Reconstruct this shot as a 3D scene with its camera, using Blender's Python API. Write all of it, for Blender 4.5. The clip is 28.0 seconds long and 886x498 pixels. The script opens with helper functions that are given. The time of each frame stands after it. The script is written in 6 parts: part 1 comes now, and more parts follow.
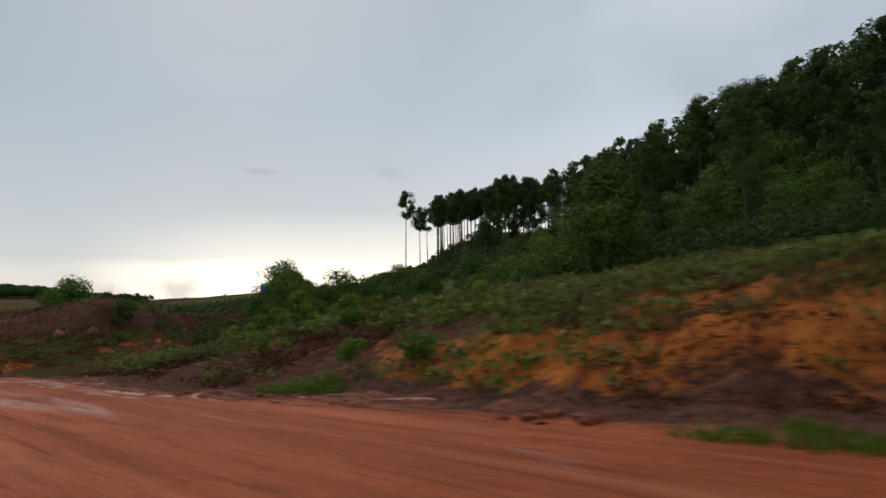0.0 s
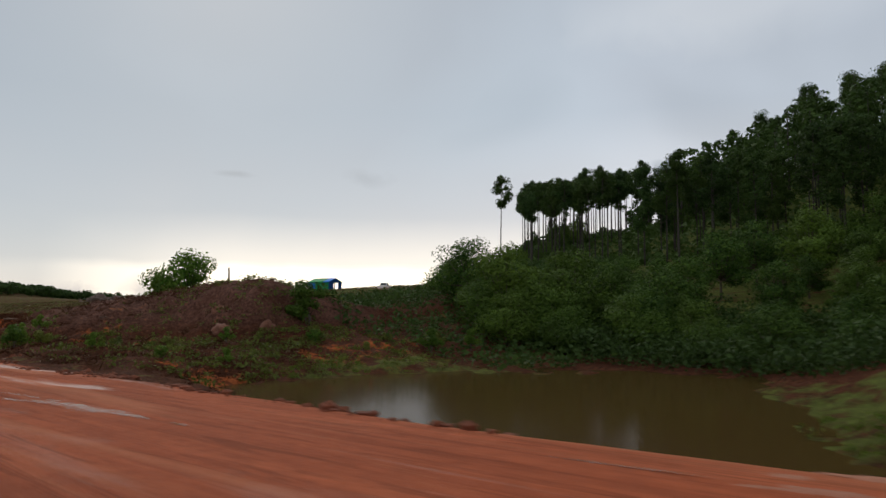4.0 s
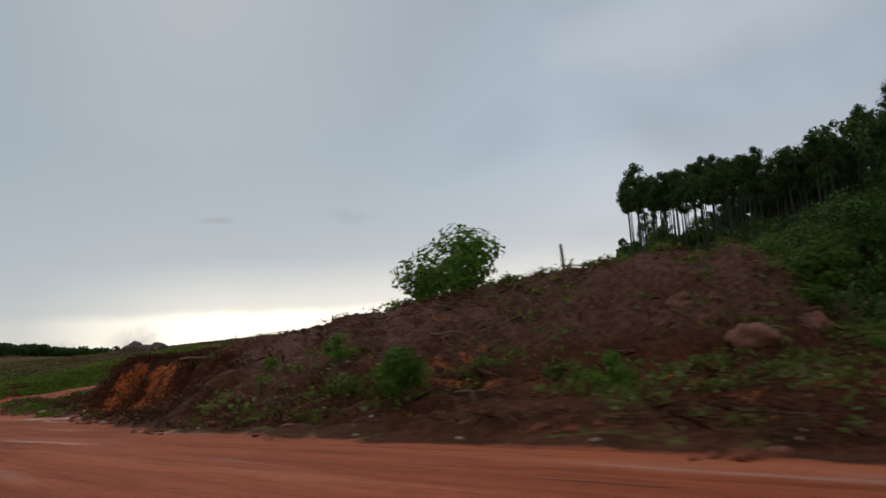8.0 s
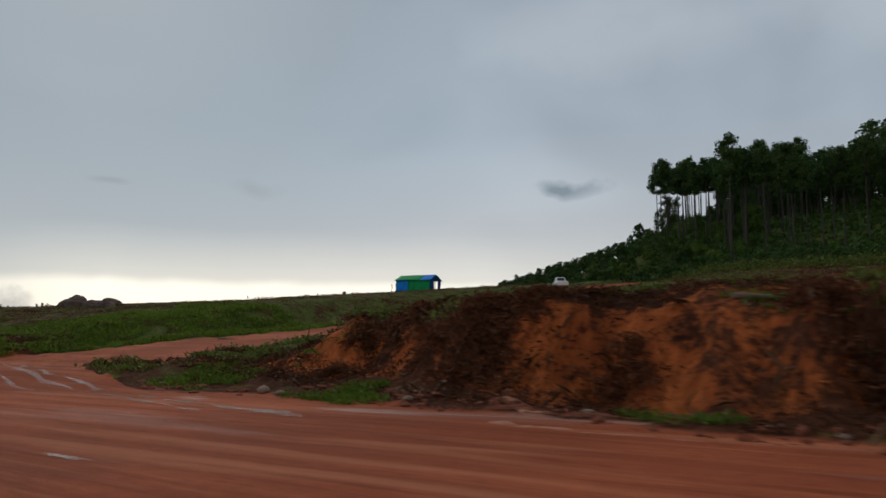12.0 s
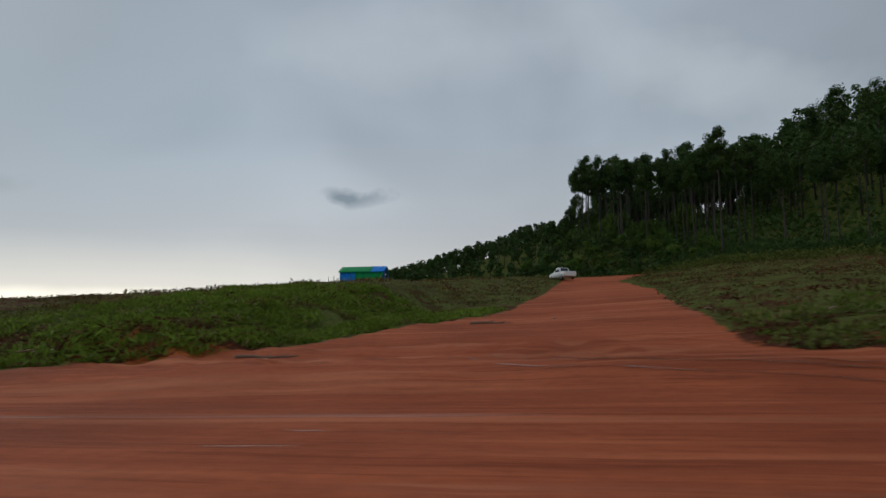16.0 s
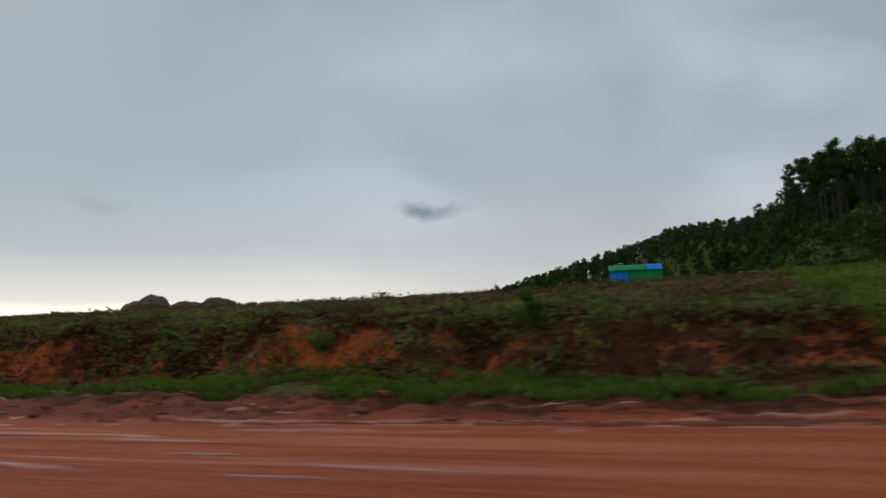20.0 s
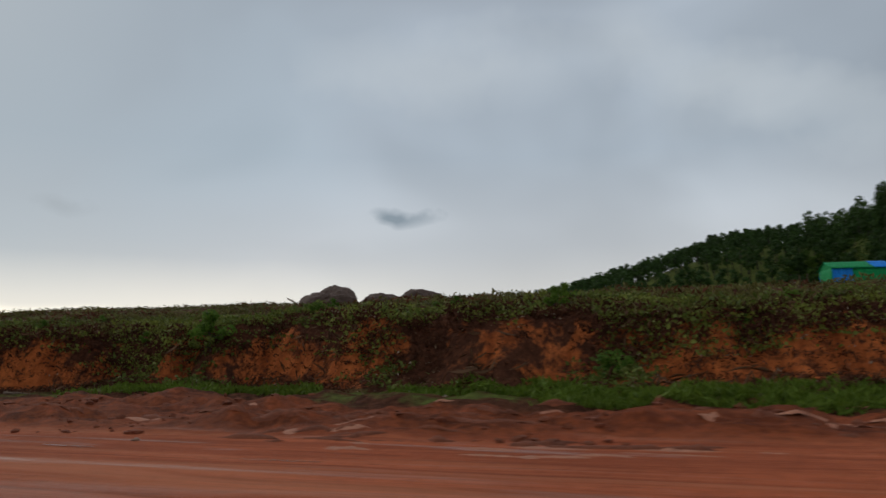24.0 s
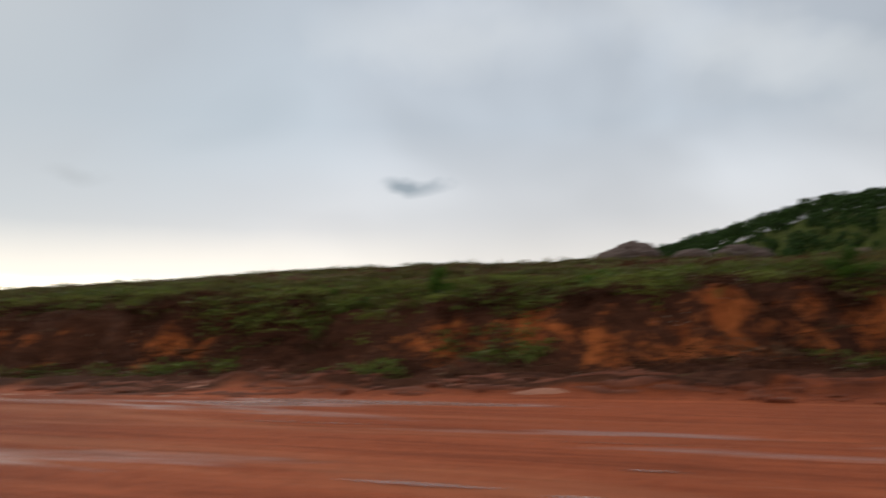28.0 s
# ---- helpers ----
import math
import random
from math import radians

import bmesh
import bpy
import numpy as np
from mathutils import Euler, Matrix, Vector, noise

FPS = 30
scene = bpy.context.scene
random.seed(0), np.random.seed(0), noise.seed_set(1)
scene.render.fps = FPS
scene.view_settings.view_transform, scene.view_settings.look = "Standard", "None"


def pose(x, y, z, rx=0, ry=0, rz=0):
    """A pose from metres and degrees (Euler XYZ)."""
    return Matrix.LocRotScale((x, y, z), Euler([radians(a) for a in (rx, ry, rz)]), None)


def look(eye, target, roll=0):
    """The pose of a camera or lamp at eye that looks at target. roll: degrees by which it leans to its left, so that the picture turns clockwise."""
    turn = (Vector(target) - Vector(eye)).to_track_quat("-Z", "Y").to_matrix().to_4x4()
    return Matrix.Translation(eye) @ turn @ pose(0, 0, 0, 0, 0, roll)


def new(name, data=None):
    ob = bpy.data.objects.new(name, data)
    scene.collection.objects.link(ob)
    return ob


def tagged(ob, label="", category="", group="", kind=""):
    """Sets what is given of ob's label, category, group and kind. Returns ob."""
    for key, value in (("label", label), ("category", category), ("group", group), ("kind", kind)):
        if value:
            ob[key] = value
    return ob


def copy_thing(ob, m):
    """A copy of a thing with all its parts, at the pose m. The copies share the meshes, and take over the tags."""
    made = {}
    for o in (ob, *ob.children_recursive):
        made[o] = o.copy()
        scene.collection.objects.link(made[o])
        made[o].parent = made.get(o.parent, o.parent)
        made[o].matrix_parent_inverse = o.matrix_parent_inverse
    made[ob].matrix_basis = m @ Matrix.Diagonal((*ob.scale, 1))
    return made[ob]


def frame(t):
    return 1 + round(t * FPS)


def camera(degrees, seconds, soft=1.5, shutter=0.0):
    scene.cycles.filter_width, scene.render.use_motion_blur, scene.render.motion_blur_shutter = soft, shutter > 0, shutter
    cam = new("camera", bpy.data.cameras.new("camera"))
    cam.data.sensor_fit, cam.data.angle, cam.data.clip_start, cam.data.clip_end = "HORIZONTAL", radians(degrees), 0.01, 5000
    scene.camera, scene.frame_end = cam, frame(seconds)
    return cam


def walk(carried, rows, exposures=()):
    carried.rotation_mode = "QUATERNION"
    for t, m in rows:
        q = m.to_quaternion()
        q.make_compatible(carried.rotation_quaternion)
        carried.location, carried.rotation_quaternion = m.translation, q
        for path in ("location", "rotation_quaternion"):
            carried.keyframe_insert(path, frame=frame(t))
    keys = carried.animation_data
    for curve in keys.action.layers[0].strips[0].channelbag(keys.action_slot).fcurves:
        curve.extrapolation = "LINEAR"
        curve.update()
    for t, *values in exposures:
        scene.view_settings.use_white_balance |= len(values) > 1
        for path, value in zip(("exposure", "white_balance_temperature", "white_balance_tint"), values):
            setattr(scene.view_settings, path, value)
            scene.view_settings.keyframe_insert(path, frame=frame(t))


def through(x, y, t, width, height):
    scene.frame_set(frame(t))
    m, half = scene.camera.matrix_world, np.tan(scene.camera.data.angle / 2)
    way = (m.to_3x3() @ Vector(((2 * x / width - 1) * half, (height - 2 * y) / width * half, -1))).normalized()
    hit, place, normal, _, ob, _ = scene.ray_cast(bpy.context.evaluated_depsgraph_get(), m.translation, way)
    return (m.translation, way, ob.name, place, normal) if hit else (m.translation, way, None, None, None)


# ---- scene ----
cam = camera(67.4, 28.0, soft=1.5, shutter=0.55)
PATH = [
    (0, (-0.000, 1.428, 1.396), (-1.411, 2.838, 1.542), -0.98),
    (0.5, (-3.567, 1.044, 1.223), (-4.992, 2.441, 1.361), -0.64),
    (1, (-7.232, 0.705, 1.072), (-8.660, 2.097, 1.215), -0.06),
    (1.5, (-10.904, 0.499, 0.953), (-12.342, 1.883, 1.079), -0.75),
    (2, (-14.580, 0.290, 0.824), (-16.035, 1.660, 0.919), -0.44),
    (2.5, (-18.189, -0.064, 0.678), (-19.643, 1.303, 0.810), -0.08),
    (4.5, (-34.294, -0.632, 0.065), (-35.617, 0.858, 0.238), 0.22),
    (5, (-38.430, -0.534, -0.101), (-39.735, 0.971, 0.077), -0.14),
    (5.5, (-42.345, -0.549, -0.284), (-43.640, 0.960, -0.071), 0.01),
    (6, (-46.264, -0.476, -0.442), (-47.580, 1.014, -0.222), -0.53),
    (6.5, (-50.064, -0.328, -0.550), (-51.393, 1.149, -0.326), -2.10),
    (7, (-53.495, -0.261, -0.628), (-54.820, 1.216, -0.376), -3.39),
    (7.5, (-56.638, -0.187, -0.702), (-57.953, 1.295, -0.428), -4.81),
    (8, (-59.915, -0.078, -0.785), (-61.232, 1.403, -0.518), -3.57),
    (8.5, (-63.258, -0.149, -0.862), (-64.587, 1.314, -0.558), -2.30),
    (9, (-66.415, -0.410, -0.932), (-67.776, 1.014, -0.587), -1.04),
    (9.5, (-69.604, -0.710, -1.010), (-70.984, 0.696, -0.666), -0.90),
    (10, (-72.908, -0.837, -1.104), (-74.289, 0.583, -0.823), -1.58),
    (10.5, (-76.437, -0.727, -1.225), (-77.776, 0.742, -1.008), -1.94),
    (11, (-80.087, -0.556, -1.343), (-81.348, 0.982, -1.129), -0.84),
    (11.5, (-83.778, -0.305, -1.440), (-84.953, 1.301, -1.246), -0.67),
    (12, (-87.465, -0.045, -1.547), (-88.562, 1.613, -1.330), 0.34),
    (12.5, (-91.237, 0.156, -1.629), (-92.237, 1.876, -1.421), 0.65),
    (13, (-95.045, 0.355, -1.672), (-95.977, 2.113, -1.468), 0.48),
    (13.5, (-98.574, 0.481, -1.721), (-99.462, 2.257, -1.485), -1.16),
    (15.5, (-113.922, -0.125, -2.826), (-114.482, 1.779, -2.577), -0.22),
    (16, (-117.115, 0.036, -2.954), (-117.627, 1.955, -2.716), -0.40),
    (16.5, (-120.734, -0.042, -3.026), (-121.184, 1.888, -2.763), 0.06),
    (17, (-123.857, -0.138, -3.069), (-124.311, 1.793, -2.817), -0.46),
    (17.5, (-127.108, -0.127, -3.101), (-127.609, 1.796, -2.884), -1.24),
    (18, (-130.582, -0.023, -3.138), (-131.135, 1.884, -2.902), -1.94),
    (18.5, (-134.096, 0.144, -3.211), (-134.716, 2.029, -2.963), -1.71),
    (19, (-137.905, 0.268, -3.300), (-138.560, 2.137, -3.017), -1.34),
    (19.5, (-141.722, 0.390, -3.388), (-142.407, 2.246, -3.095), -0.94),
    (20, (-145.590, 0.512, -3.461), (-146.315, 2.355, -3.186), -0.98),
    (20.5, (-149.512, 0.631, -3.514), (-150.285, 2.456, -3.250), -0.86),
    (21, (-153.350, 0.687, -3.562), (-154.176, 2.490, -3.306), -0.54),
    (21.5, (-157.203, 0.765, -3.593), (-158.099, 2.534, -3.338), -0.51),
    (22, (-161.106, 0.821, -3.615), (-162.047, 2.568, -3.365), -0.73),
    (22.5, (-164.994, 0.835, -3.636), (-165.950, 2.568, -3.348), -0.85),
    (24.5, (-178.916, 0.192, -4.004), (-179.339, 2.124, -3.707), -0.09),
    (25, (-182.960, 0.114, -4.048), (-183.117, 2.085, -3.750), 0.07),
    (25.5, (-187.207, 0.073, -4.101), (-187.106, 2.050, -3.815), 0.09),
    (26, (-191.557, 0.179, -4.139), (-191.227, 2.133, -3.870), 0.50),
    (26.5, (-196.148, 0.131, -4.200), (-195.701, 2.062, -3.932), 1.76),
    (27, (-200.754, -0.321, -4.249), (-200.404, 1.632, -3.994), 0.98),
    (27.5, (-202.969, -1.130, -4.276), (-203.103, 0.850, -4.026), 0.62),
    (28, (-205.218, -1.976, -4.312), (-205.901, -0.107, -4.108), -0.33),
]
EXPOSURES = ((0, 0.24, 6750, 13), (2, 0.24, 6750, 13), (5, 0.2, 6850, 14), (7, 0.0, 6600, 11), (8, 0.0, 6600, 11), (10.5, -0.22, 6500, 10), (13.5, -0.15, 6500, 10), (16, -0.18, 6500, 10), (18, -0.02, 6550, 10), (20, -0.06, 6550, 10), (22.5, -0.10, 6550, 10), (25, 0.12, 6700, 12), (26, 0.52, 7050, 15), (27, 0.54, 7050, 15), (28, 0.32, 6900, 13))
walk(cam, [(t, look(eye, target, roll)) for t, eye, target, roll in PATH], EXPOSURES)

# ---- world: overcast evening sky with a bright strip low in the west, one wide soft sun ----
SUN_AZ, SUN_EL = radians(62), radians(32)


def node(tree, kind, x=None, **settings):
    n = tree.nodes.new(kind)
    for key, value in settings.items():
        if key == "operation":
            n.operation = value
        elif key == "blend":
            n.blend_type = value
        elif key == "data_type":
            n.data_type = value
        else:
            n.inputs[key.replace("_", " ")].default_value = value
    return n


def math_node(tree, op, a, b=None, clamp=False):
    n = tree.nodes.new("ShaderNodeMath")
    n.operation = op
    n.use_clamp = clamp
    for slot, value in ((0, a), (1, b)):
        if value is None:
            continue
        if isinstance(value, (int, float)):
            n.inputs[slot].default_value = value
        else:
            tree.links.new(value, n.inputs[slot])
    return n.outputs[0]


def mix_node(tree, fac, a, b):
    n = tree.nodes.new("ShaderNodeMix")
    n.data_type = "RGBA"
    for slot, value in ((0, fac), (6, a), (7, b)):
        if isinstance(value, (int, float)):
            n.inputs[slot].default_value = value
        elif isinstance(value, tuple):
            n.inputs[slot].default_value = (*value, 1)[:4]
        else:
            tree.links.new(value, n.inputs[slot])
    return n.outputs[2]


def ramp_node(tree, fac, stops):
    n = tree.nodes.new("ShaderNodeValToRGB")
    tree.links.new(fac, n.inputs[0])
    while len(n.color_ramp.elements) < len(stops):
        n.color_ramp.elements.new(0.5)
    for e, (p, c) in zip(n.color_ramp.elements, stops):
        e.position = p
        e.color = (c, c, c, 1) if isinstance(c, (int, float)) else (*c, 1)
    return n.outputs[0]


def noise_node(tree, vector, scale, detail=4.0, rough=0.55, warp=0.0):
    n = tree.nodes.new("ShaderNodeTexNoise")
    if vector is not None:
        tree.links.new(vector, n.inputs["Vector"])
    n.inputs["Scale"].default_value, n.inputs["Detail"].default_value = scale, detail
    n.inputs["Roughness"].default_value, n.inputs["Distortion"].default_value = rough, warp
    return n.outputs["Fac"]


def scaled_vector(tree, vector, scale, offset=(0, 0, 0)):
    n = tree.nodes.new("ShaderNodeMapping")
    tree.links.new(vector, n.inputs["Vector"])
    n.inputs["Scale"].default_value, n.inputs["Location"].default_value = scale, offset
    return n.outputs[0]


def make_world():
    world = bpy.data.worlds.new("overcast_sky")
    scene.world = world
    world.use_nodes = True
    tree = world.node_tree
    tree.nodes.clear()
    out = tree.nodes.new("ShaderNodeOutputWorld")
    back = tree.nodes.new("ShaderNodeBackground")
    tree.links.new(back.outputs[0], out.inputs[0])
    way = tree.nodes.new("ShaderNodeTexCoord").outputs["Generated"]
    sky = tree.nodes.new("ShaderNodeTexSky")
    sky.sky_type, sky.sun_disc, sky.sun_elevation, sky.sun_rotation = "NISHITA", False, SUN_EL, -SUN_AZ
    clear = tree.nodes.new("ShaderNodeVectorMath")
    clear.operation = "SCALE"
    tree.links.new(sky.outputs[0], clear.inputs[0])
    clear.inputs[3].default_value = 0.06
    split = tree.nodes.new("ShaderNodeSeparateXYZ")
    tree.links.new(way, split.inputs[0])
    x, y, z = split.outputs
    # cloud deck: pale near the horizon, blue-grey above, broken by broad soft billows
    deck = ramp_node(tree, z, [(0.0, (0.74, 0.71, 0.66)), (0.07, (0.72, 0.72, 0.71)), (0.15, (0.57, 0.61, 0.65)), (0.28, (0.42, 0.49, 0.56)), (0.55, (0.40, 0.46, 0.53)), (1.0, (0.38, 0.43, 0.49))])
    flat = scaled_vector(tree, way, (1.0, 1.0, 1.8), (0.3, 0.1, 0.0))
    billow = noise_node(tree, flat, 2.0, 3.0, 0.45, 0.35)
    bright = ramp_node(tree, billow, [(0.3, 0.80), (0.5, 0.97), (0.68, 1.22)])
    shade = tree.nodes.new("ShaderNodeMix")
    shade.data_type, shade.blend_type = "RGBA", "MULTIPLY"
    tree.links.new(math_node(tree, "MULTIPLY", z, 5.0, True), shade.inputs[0])
    tree.links.new(deck, shade.inputs[6])
    tree.links.new(bright, shade.inputs[7])
    colour = shade.outputs[2]
    # the deck hangs thicker and bluer towards the west
    lean = tree.nodes.new("ShaderNodeVectorMath")
    lean.operation = "DOT_PRODUCT"
    tree.links.new(way, lean.inputs[0])
    lean.inputs[1].default_value = (-math.sin(radians(74)) * 0.88, math.cos(radians(74)) * 0.88, 0.47)
    thick = math_node(tree, "ADD", lean.outputs["Value"], math_node(tree, "MULTIPLY", math_node(tree, "SUBTRACT", billow, 0.5), 0.5))
    colour = mix_node(tree, ramp_node(tree, thick, [(0.72, 0.0), (0.98, 0.72)]), colour, (0.315, 0.395, 0.455))
    # clear strip under the deck, in the west
    west = math_node(tree, "ADD", math_node(tree, "MULTIPLY", x, -math.sin(radians(46))), math_node(tree, "MULTIPLY", y, math.cos(radians(46))))
    ragged = math_node(tree, "ADD", z, math_node(tree, "MULTIPLY", math_node(tree, "SUBTRACT", noise_node(tree, way, 7.0, 3.0), 0.5), 0.022))
    low = ramp_node(tree, ragged, [(0.0, 1.0), (0.046, 1.0), (0.060, 0.30), (0.13, 0.0)])
    strip = math_node(tree, "MULTIPLY", low, ramp_node(tree, west, [(0.88, 0.12), (0.965, 1.0)]))
    colour = mix_node(tree, strip, colour, (1.35, 1.29, 1.12))

    def wisp(col, az, el, wide, high, tint, amount, scale):
        a, e = radians(az), radians(el)
        c = Vector((-math.sin(a) * math.cos(e), math.cos(a) * math.cos(e), math.sin(e)))
        r = Vector((math.cos(a), math.sin(a), 0))
        up = r.cross(c) * -1
        if up.z < 0:
            up = -up
        terms = []
        warp = math_node(tree, "SUBTRACT", noise_node(tree, way, scale, 4.0, 0.6), 0.5)
        for axis, size, k in ((r, wide, 1.6), (up, high, 1.9)):
            d = tree.nodes.new("ShaderNodeVectorMath")
            d.operation = "DOT_PRODUCT"
            tree.links.new(way, d.inputs[0])
            d.inputs[1].default_value = axis
            off = math_node(tree, "DIVIDE", math_node(tree, "SUBTRACT", d.outputs["Value"], axis.dot(c)), radians(size))
            off = math_node(tree, "ADD", off, math_node(tree, "MULTIPLY", warp, k))
            terms.append(math_node(tree, "MULTIPLY", off, off))
        far = math_node(tree, "SQRT", math_node(tree, "ADD", terms[0], terms[1]))
        mask = ramp_node(tree, far, [(0.25, amount), (1.0, 0.0)])
        return mix_node(tree, mask, col, tint)

    colour = wisp(colour, 22.8, 11.3, 3.8, 1.0, (0.24, 0.30, 0.35), 0.95, 14.0)
    colour = wisp(colour, 49.4, 10.9, 3.0, 0.9, (0.34, 0.39, 0.43), 0.5, 16.0)
    colour = wisp(colour, 60.6, 10.7, 2.0, 0.35, (0.32, 0.37, 0.41), 0.7, 16.0)
    colour = wisp(colour, 66.8, 1.0, 2.2, 1.6, (0.50, 0.52, 0.54), 0.8, 30.0)
    colour = wisp(colour, 72.5, 0.6, 3.8, 1.2, (0.52, 0.54, 0.56), 0.8, 30.0)
    # paler lobes and a long bright fold in the deck
    for az, el, wide, high, amount in ((20, 23.5, 13, 4.5, 0.40), (-6, 19.5, 9, 4.2, 0.2), (1.5, 25, 7, 3.6, 0.36), (-4.5, 22, 6.5, 3.4, 0.42), (-9.5, 19.3, 6, 3.2, 0.42), (-14.5, 16.3, 5.5, 3.2, 0.36)):
        colour = wisp(colour, az, el, wide, high, (0.60, 0.66, 0.70), amount, 5.0)
    both = mix_node(tree, 0.88, clear.outputs[0], colour)
    tree.links.new(both, back.inputs[0])
    back.inputs[1].default_value = 1.0


make_world()
sun = new("sun", bpy.data.lights.new("sun", "SUN"))
sun.data.energy, sun.data.angle, sun.data.color = 0.55, radians(25), (1.0, 0.95, 0.86)
sun.matrix_world = look((-60 * math.sin(SUN_AZ), 60 * math.cos(SUN_AZ), 60), (0, 0, 60 - 60 * math.tan(SUN_EL)))

# ---- the lie of the land: u runs along the road (u = -x), y to its side ----
ROAD_U = (-20, 0, 18, 34, 50, 60, 80, 98, 114, 127, 146, 165, 183, 205, 230)
ROAD_Z = (0.7, 0.0, -0.72, -1.33, -1.93, -2.2, -2.78, -3.25, -3.95, -4.4, -4.82, -5.1, -5.42, -5.72, -6.3)
ROAD_FIT = np.polynomial.Polynomial.fit(ROAD_U, ROAD_Z, 5)


def road_z(u):
    u = np.asarray(u, float)
    core = ROAD_FIT(np.clip(u, -15, 225))
    return core - 0.03 * (np.clip(u, 225, 700) - 225) - 0.03 * (np.clip(u, -200, -15) + 15)


def hash2(i, j, seed):
    v = np.sin(i * 127.1 + j * 311.7 + seed * 74.7) * 43758.5453
    return v - np.floor(v)


def value_noise(a, b, seed=0):
    i, j = np.floor(a), np.floor(b)
    f, g = a - i, b - j
    f, g = f * f * (3 - 2 * f), g * g * (3 - 2 * g)
    return (hash2(i, j, seed) * (1 - f) + hash2(i + 1, j, seed) * f) * (1 - g) + (hash2(i, j + 1, seed) * (1 - f) + hash2(i + 1, j + 1, seed) * f) * g


def fbm(a, b, octaves=4, seed=0):
    total, amount, whole = 0.0, 1.0, 0.0
    for k in range(octaves):
        total = total + amount * value_noise(a * 2**k + 17.3 * k, b * 2**k - 9.1 * k, seed + k)
        whole += amount
        amount *= 0.5
    return total / whole - 0.5


def ease(v, lo, hi):
    t = np.clip((v - lo) / (hi - lo), 0, 1)
    return t * t * (3 - 2 * t)


# profiles along the road: pairs of u and value
ROAD_EDGE = ((-90, 9), (0, 9.2), (4, 9), (10, 8.4), (15, 7.3), (22, 7.4), (25, 7.2), (31, 6.1), (37, 6), (47, 6.6), (56, 6.6), (62, 7.4), (71, 7.5), (77, 7.8), (87, 9.6), (94, 11.3), (99, 12.3), (102.5, 12.3), (105, 12), (114, 10), (122, 9.4), (128, 11), (138, 11.5), (145, 11.2), (155, 10.8), (190, 9.6), (205, 9.6), (230, 9.2), (400, 9))  # how far out the road's edge lies
FOOT_OUT = ((-90, 10.2), (0, 10.4), (4, 10.2), (15, 9), (18, 9.2), (25, 9.2), (31, 8.2), (37, 8), (45, 9), (50, 10.8), (56, 12), (59, 10.6), (63, 9.2), (71, 8.6), (77, 8.8), (80, 9.2), (87, 10.5), (94, 12.2), (102.5, 14.2), (105, 14.5), (109, 14), (122, 14), (126, 14.6), (138, 14.8), (145, 15.2), (155, 16.6), (165, 16.6), (175, 16.2), (181, 17.2), (190, 19.4), (198, 17.3), (205, 13.2), (230, 12.2), (400, 12))  # the foot of the bank: how far out
FOOT_RISE = ((-90, 0.15), (18, 0.1), (22, 0), (25, -0.2), (31, -1.3), (37, -2), (44, -1.9), (50, -1.2), (56, -0.75), (59, -0.4), (62, 0), (65, 0.1), (94, 0.1), (114, 0.5), (132, 0.5), (145, 0.3), (190, 0.3), (205, 0.1), (400, 0.1))  # its rise above the road
TOP_OUT = ((-90, 14.5), (22, 14.2), (28, 15), (31, 13.5), (47, 15), (53, 15), (59, 18), (62, 20), (66, 23.5), (67, 24), (71, 24.5), (77, 24), (82, 17.6), (84.5, 15.2), (87, 15), (90, 16), (94, 17), (99, 18.4), (105, 19.4), (109, 19.5), (114, 19.5), (122, 20), (126, 21), (132, 21), (145, 20), (155, 21.6), (165, 21.2), (177, 21.2), (184, 22.4), (190, 24), (198, 22), (205, 18.6), (230, 18), (400, 18))  # the top of the bank: how far out
TOP_RISE = ((-90, 2.6), (0, 2.35), (5, 1.95), (10, 1.6), (15, 1.5), (18, 1.35), (22, 1.0), (25, 0.5), (28, -0.6), (31, -2.3), (37, -2.9), (47, -2.7), (53, -2.2), (56, -1.2), (59, -0.5), (65, 1.1), (66, 3.0), (67, 4.0), (69, 4.3), (71, 4.5), (75, 4.5), (78, 4.1), (83, 2.8), (87, 2.6), (94, 2.4), (99, 2.5), (102.5, 2.2), (105.5, 1.1), (109, 0.8), (114, 0.7), (122, 0.75), (129, 0.8), (132, 1.8), (135, 1.9), (145, 1.8), (155, 2.2), (190, 2.9), (205, 2.25), (230, 2.5), (400, 2.5))  # its rise
BACK_OUT = ((-90, 36), (30, 36), (37, 40), (47, 43), (56, 38), (65, 38), (67, 35), (114, 35), (122, 36), (129, 38), (133, 58), (136, 60), (400, 60))  # the land behind: how far out
BACK_RISE = ((-90, 4), (0, 4), (10, 3.7), (15, 3.4), (20, 3.1), (23, 2.8), (27, 2), (30, 1.5), (33, 0.7), (37, -0.9), (41, -1.5), (56, -0.5), (62, 0.9), (65, 1.4), (67, 2.2), (71, 2.6), (83, 2.8), (102, 2.9), (109, 2.6), (114, 1.9), (122, 1.8), (129, 2.1), (133, 5.6), (136, 6), (170, 5.7), (198, 5.8), (205, 6.1), (230, 6.75), (400, 7.6))  # its rise
FAR_RISE = ((-90, 17), (0, 16.5), (15, 15), (31, 12.5), (47, 11), (53, 10), (65, 10), (66, 9.8), (77, 9.6), (99, 9.4), (105, 9), (109, 8.4), (114, 8.2), (122, 8.2), (132, 8.7), (155, 8.7), (198, 8.1), (230, 8.6), (400, 8.8))  # the rise 95 m out


def section(u, profile):
    return np.interp(u, [p[0] for p in profile], [p[1] for p in profile])


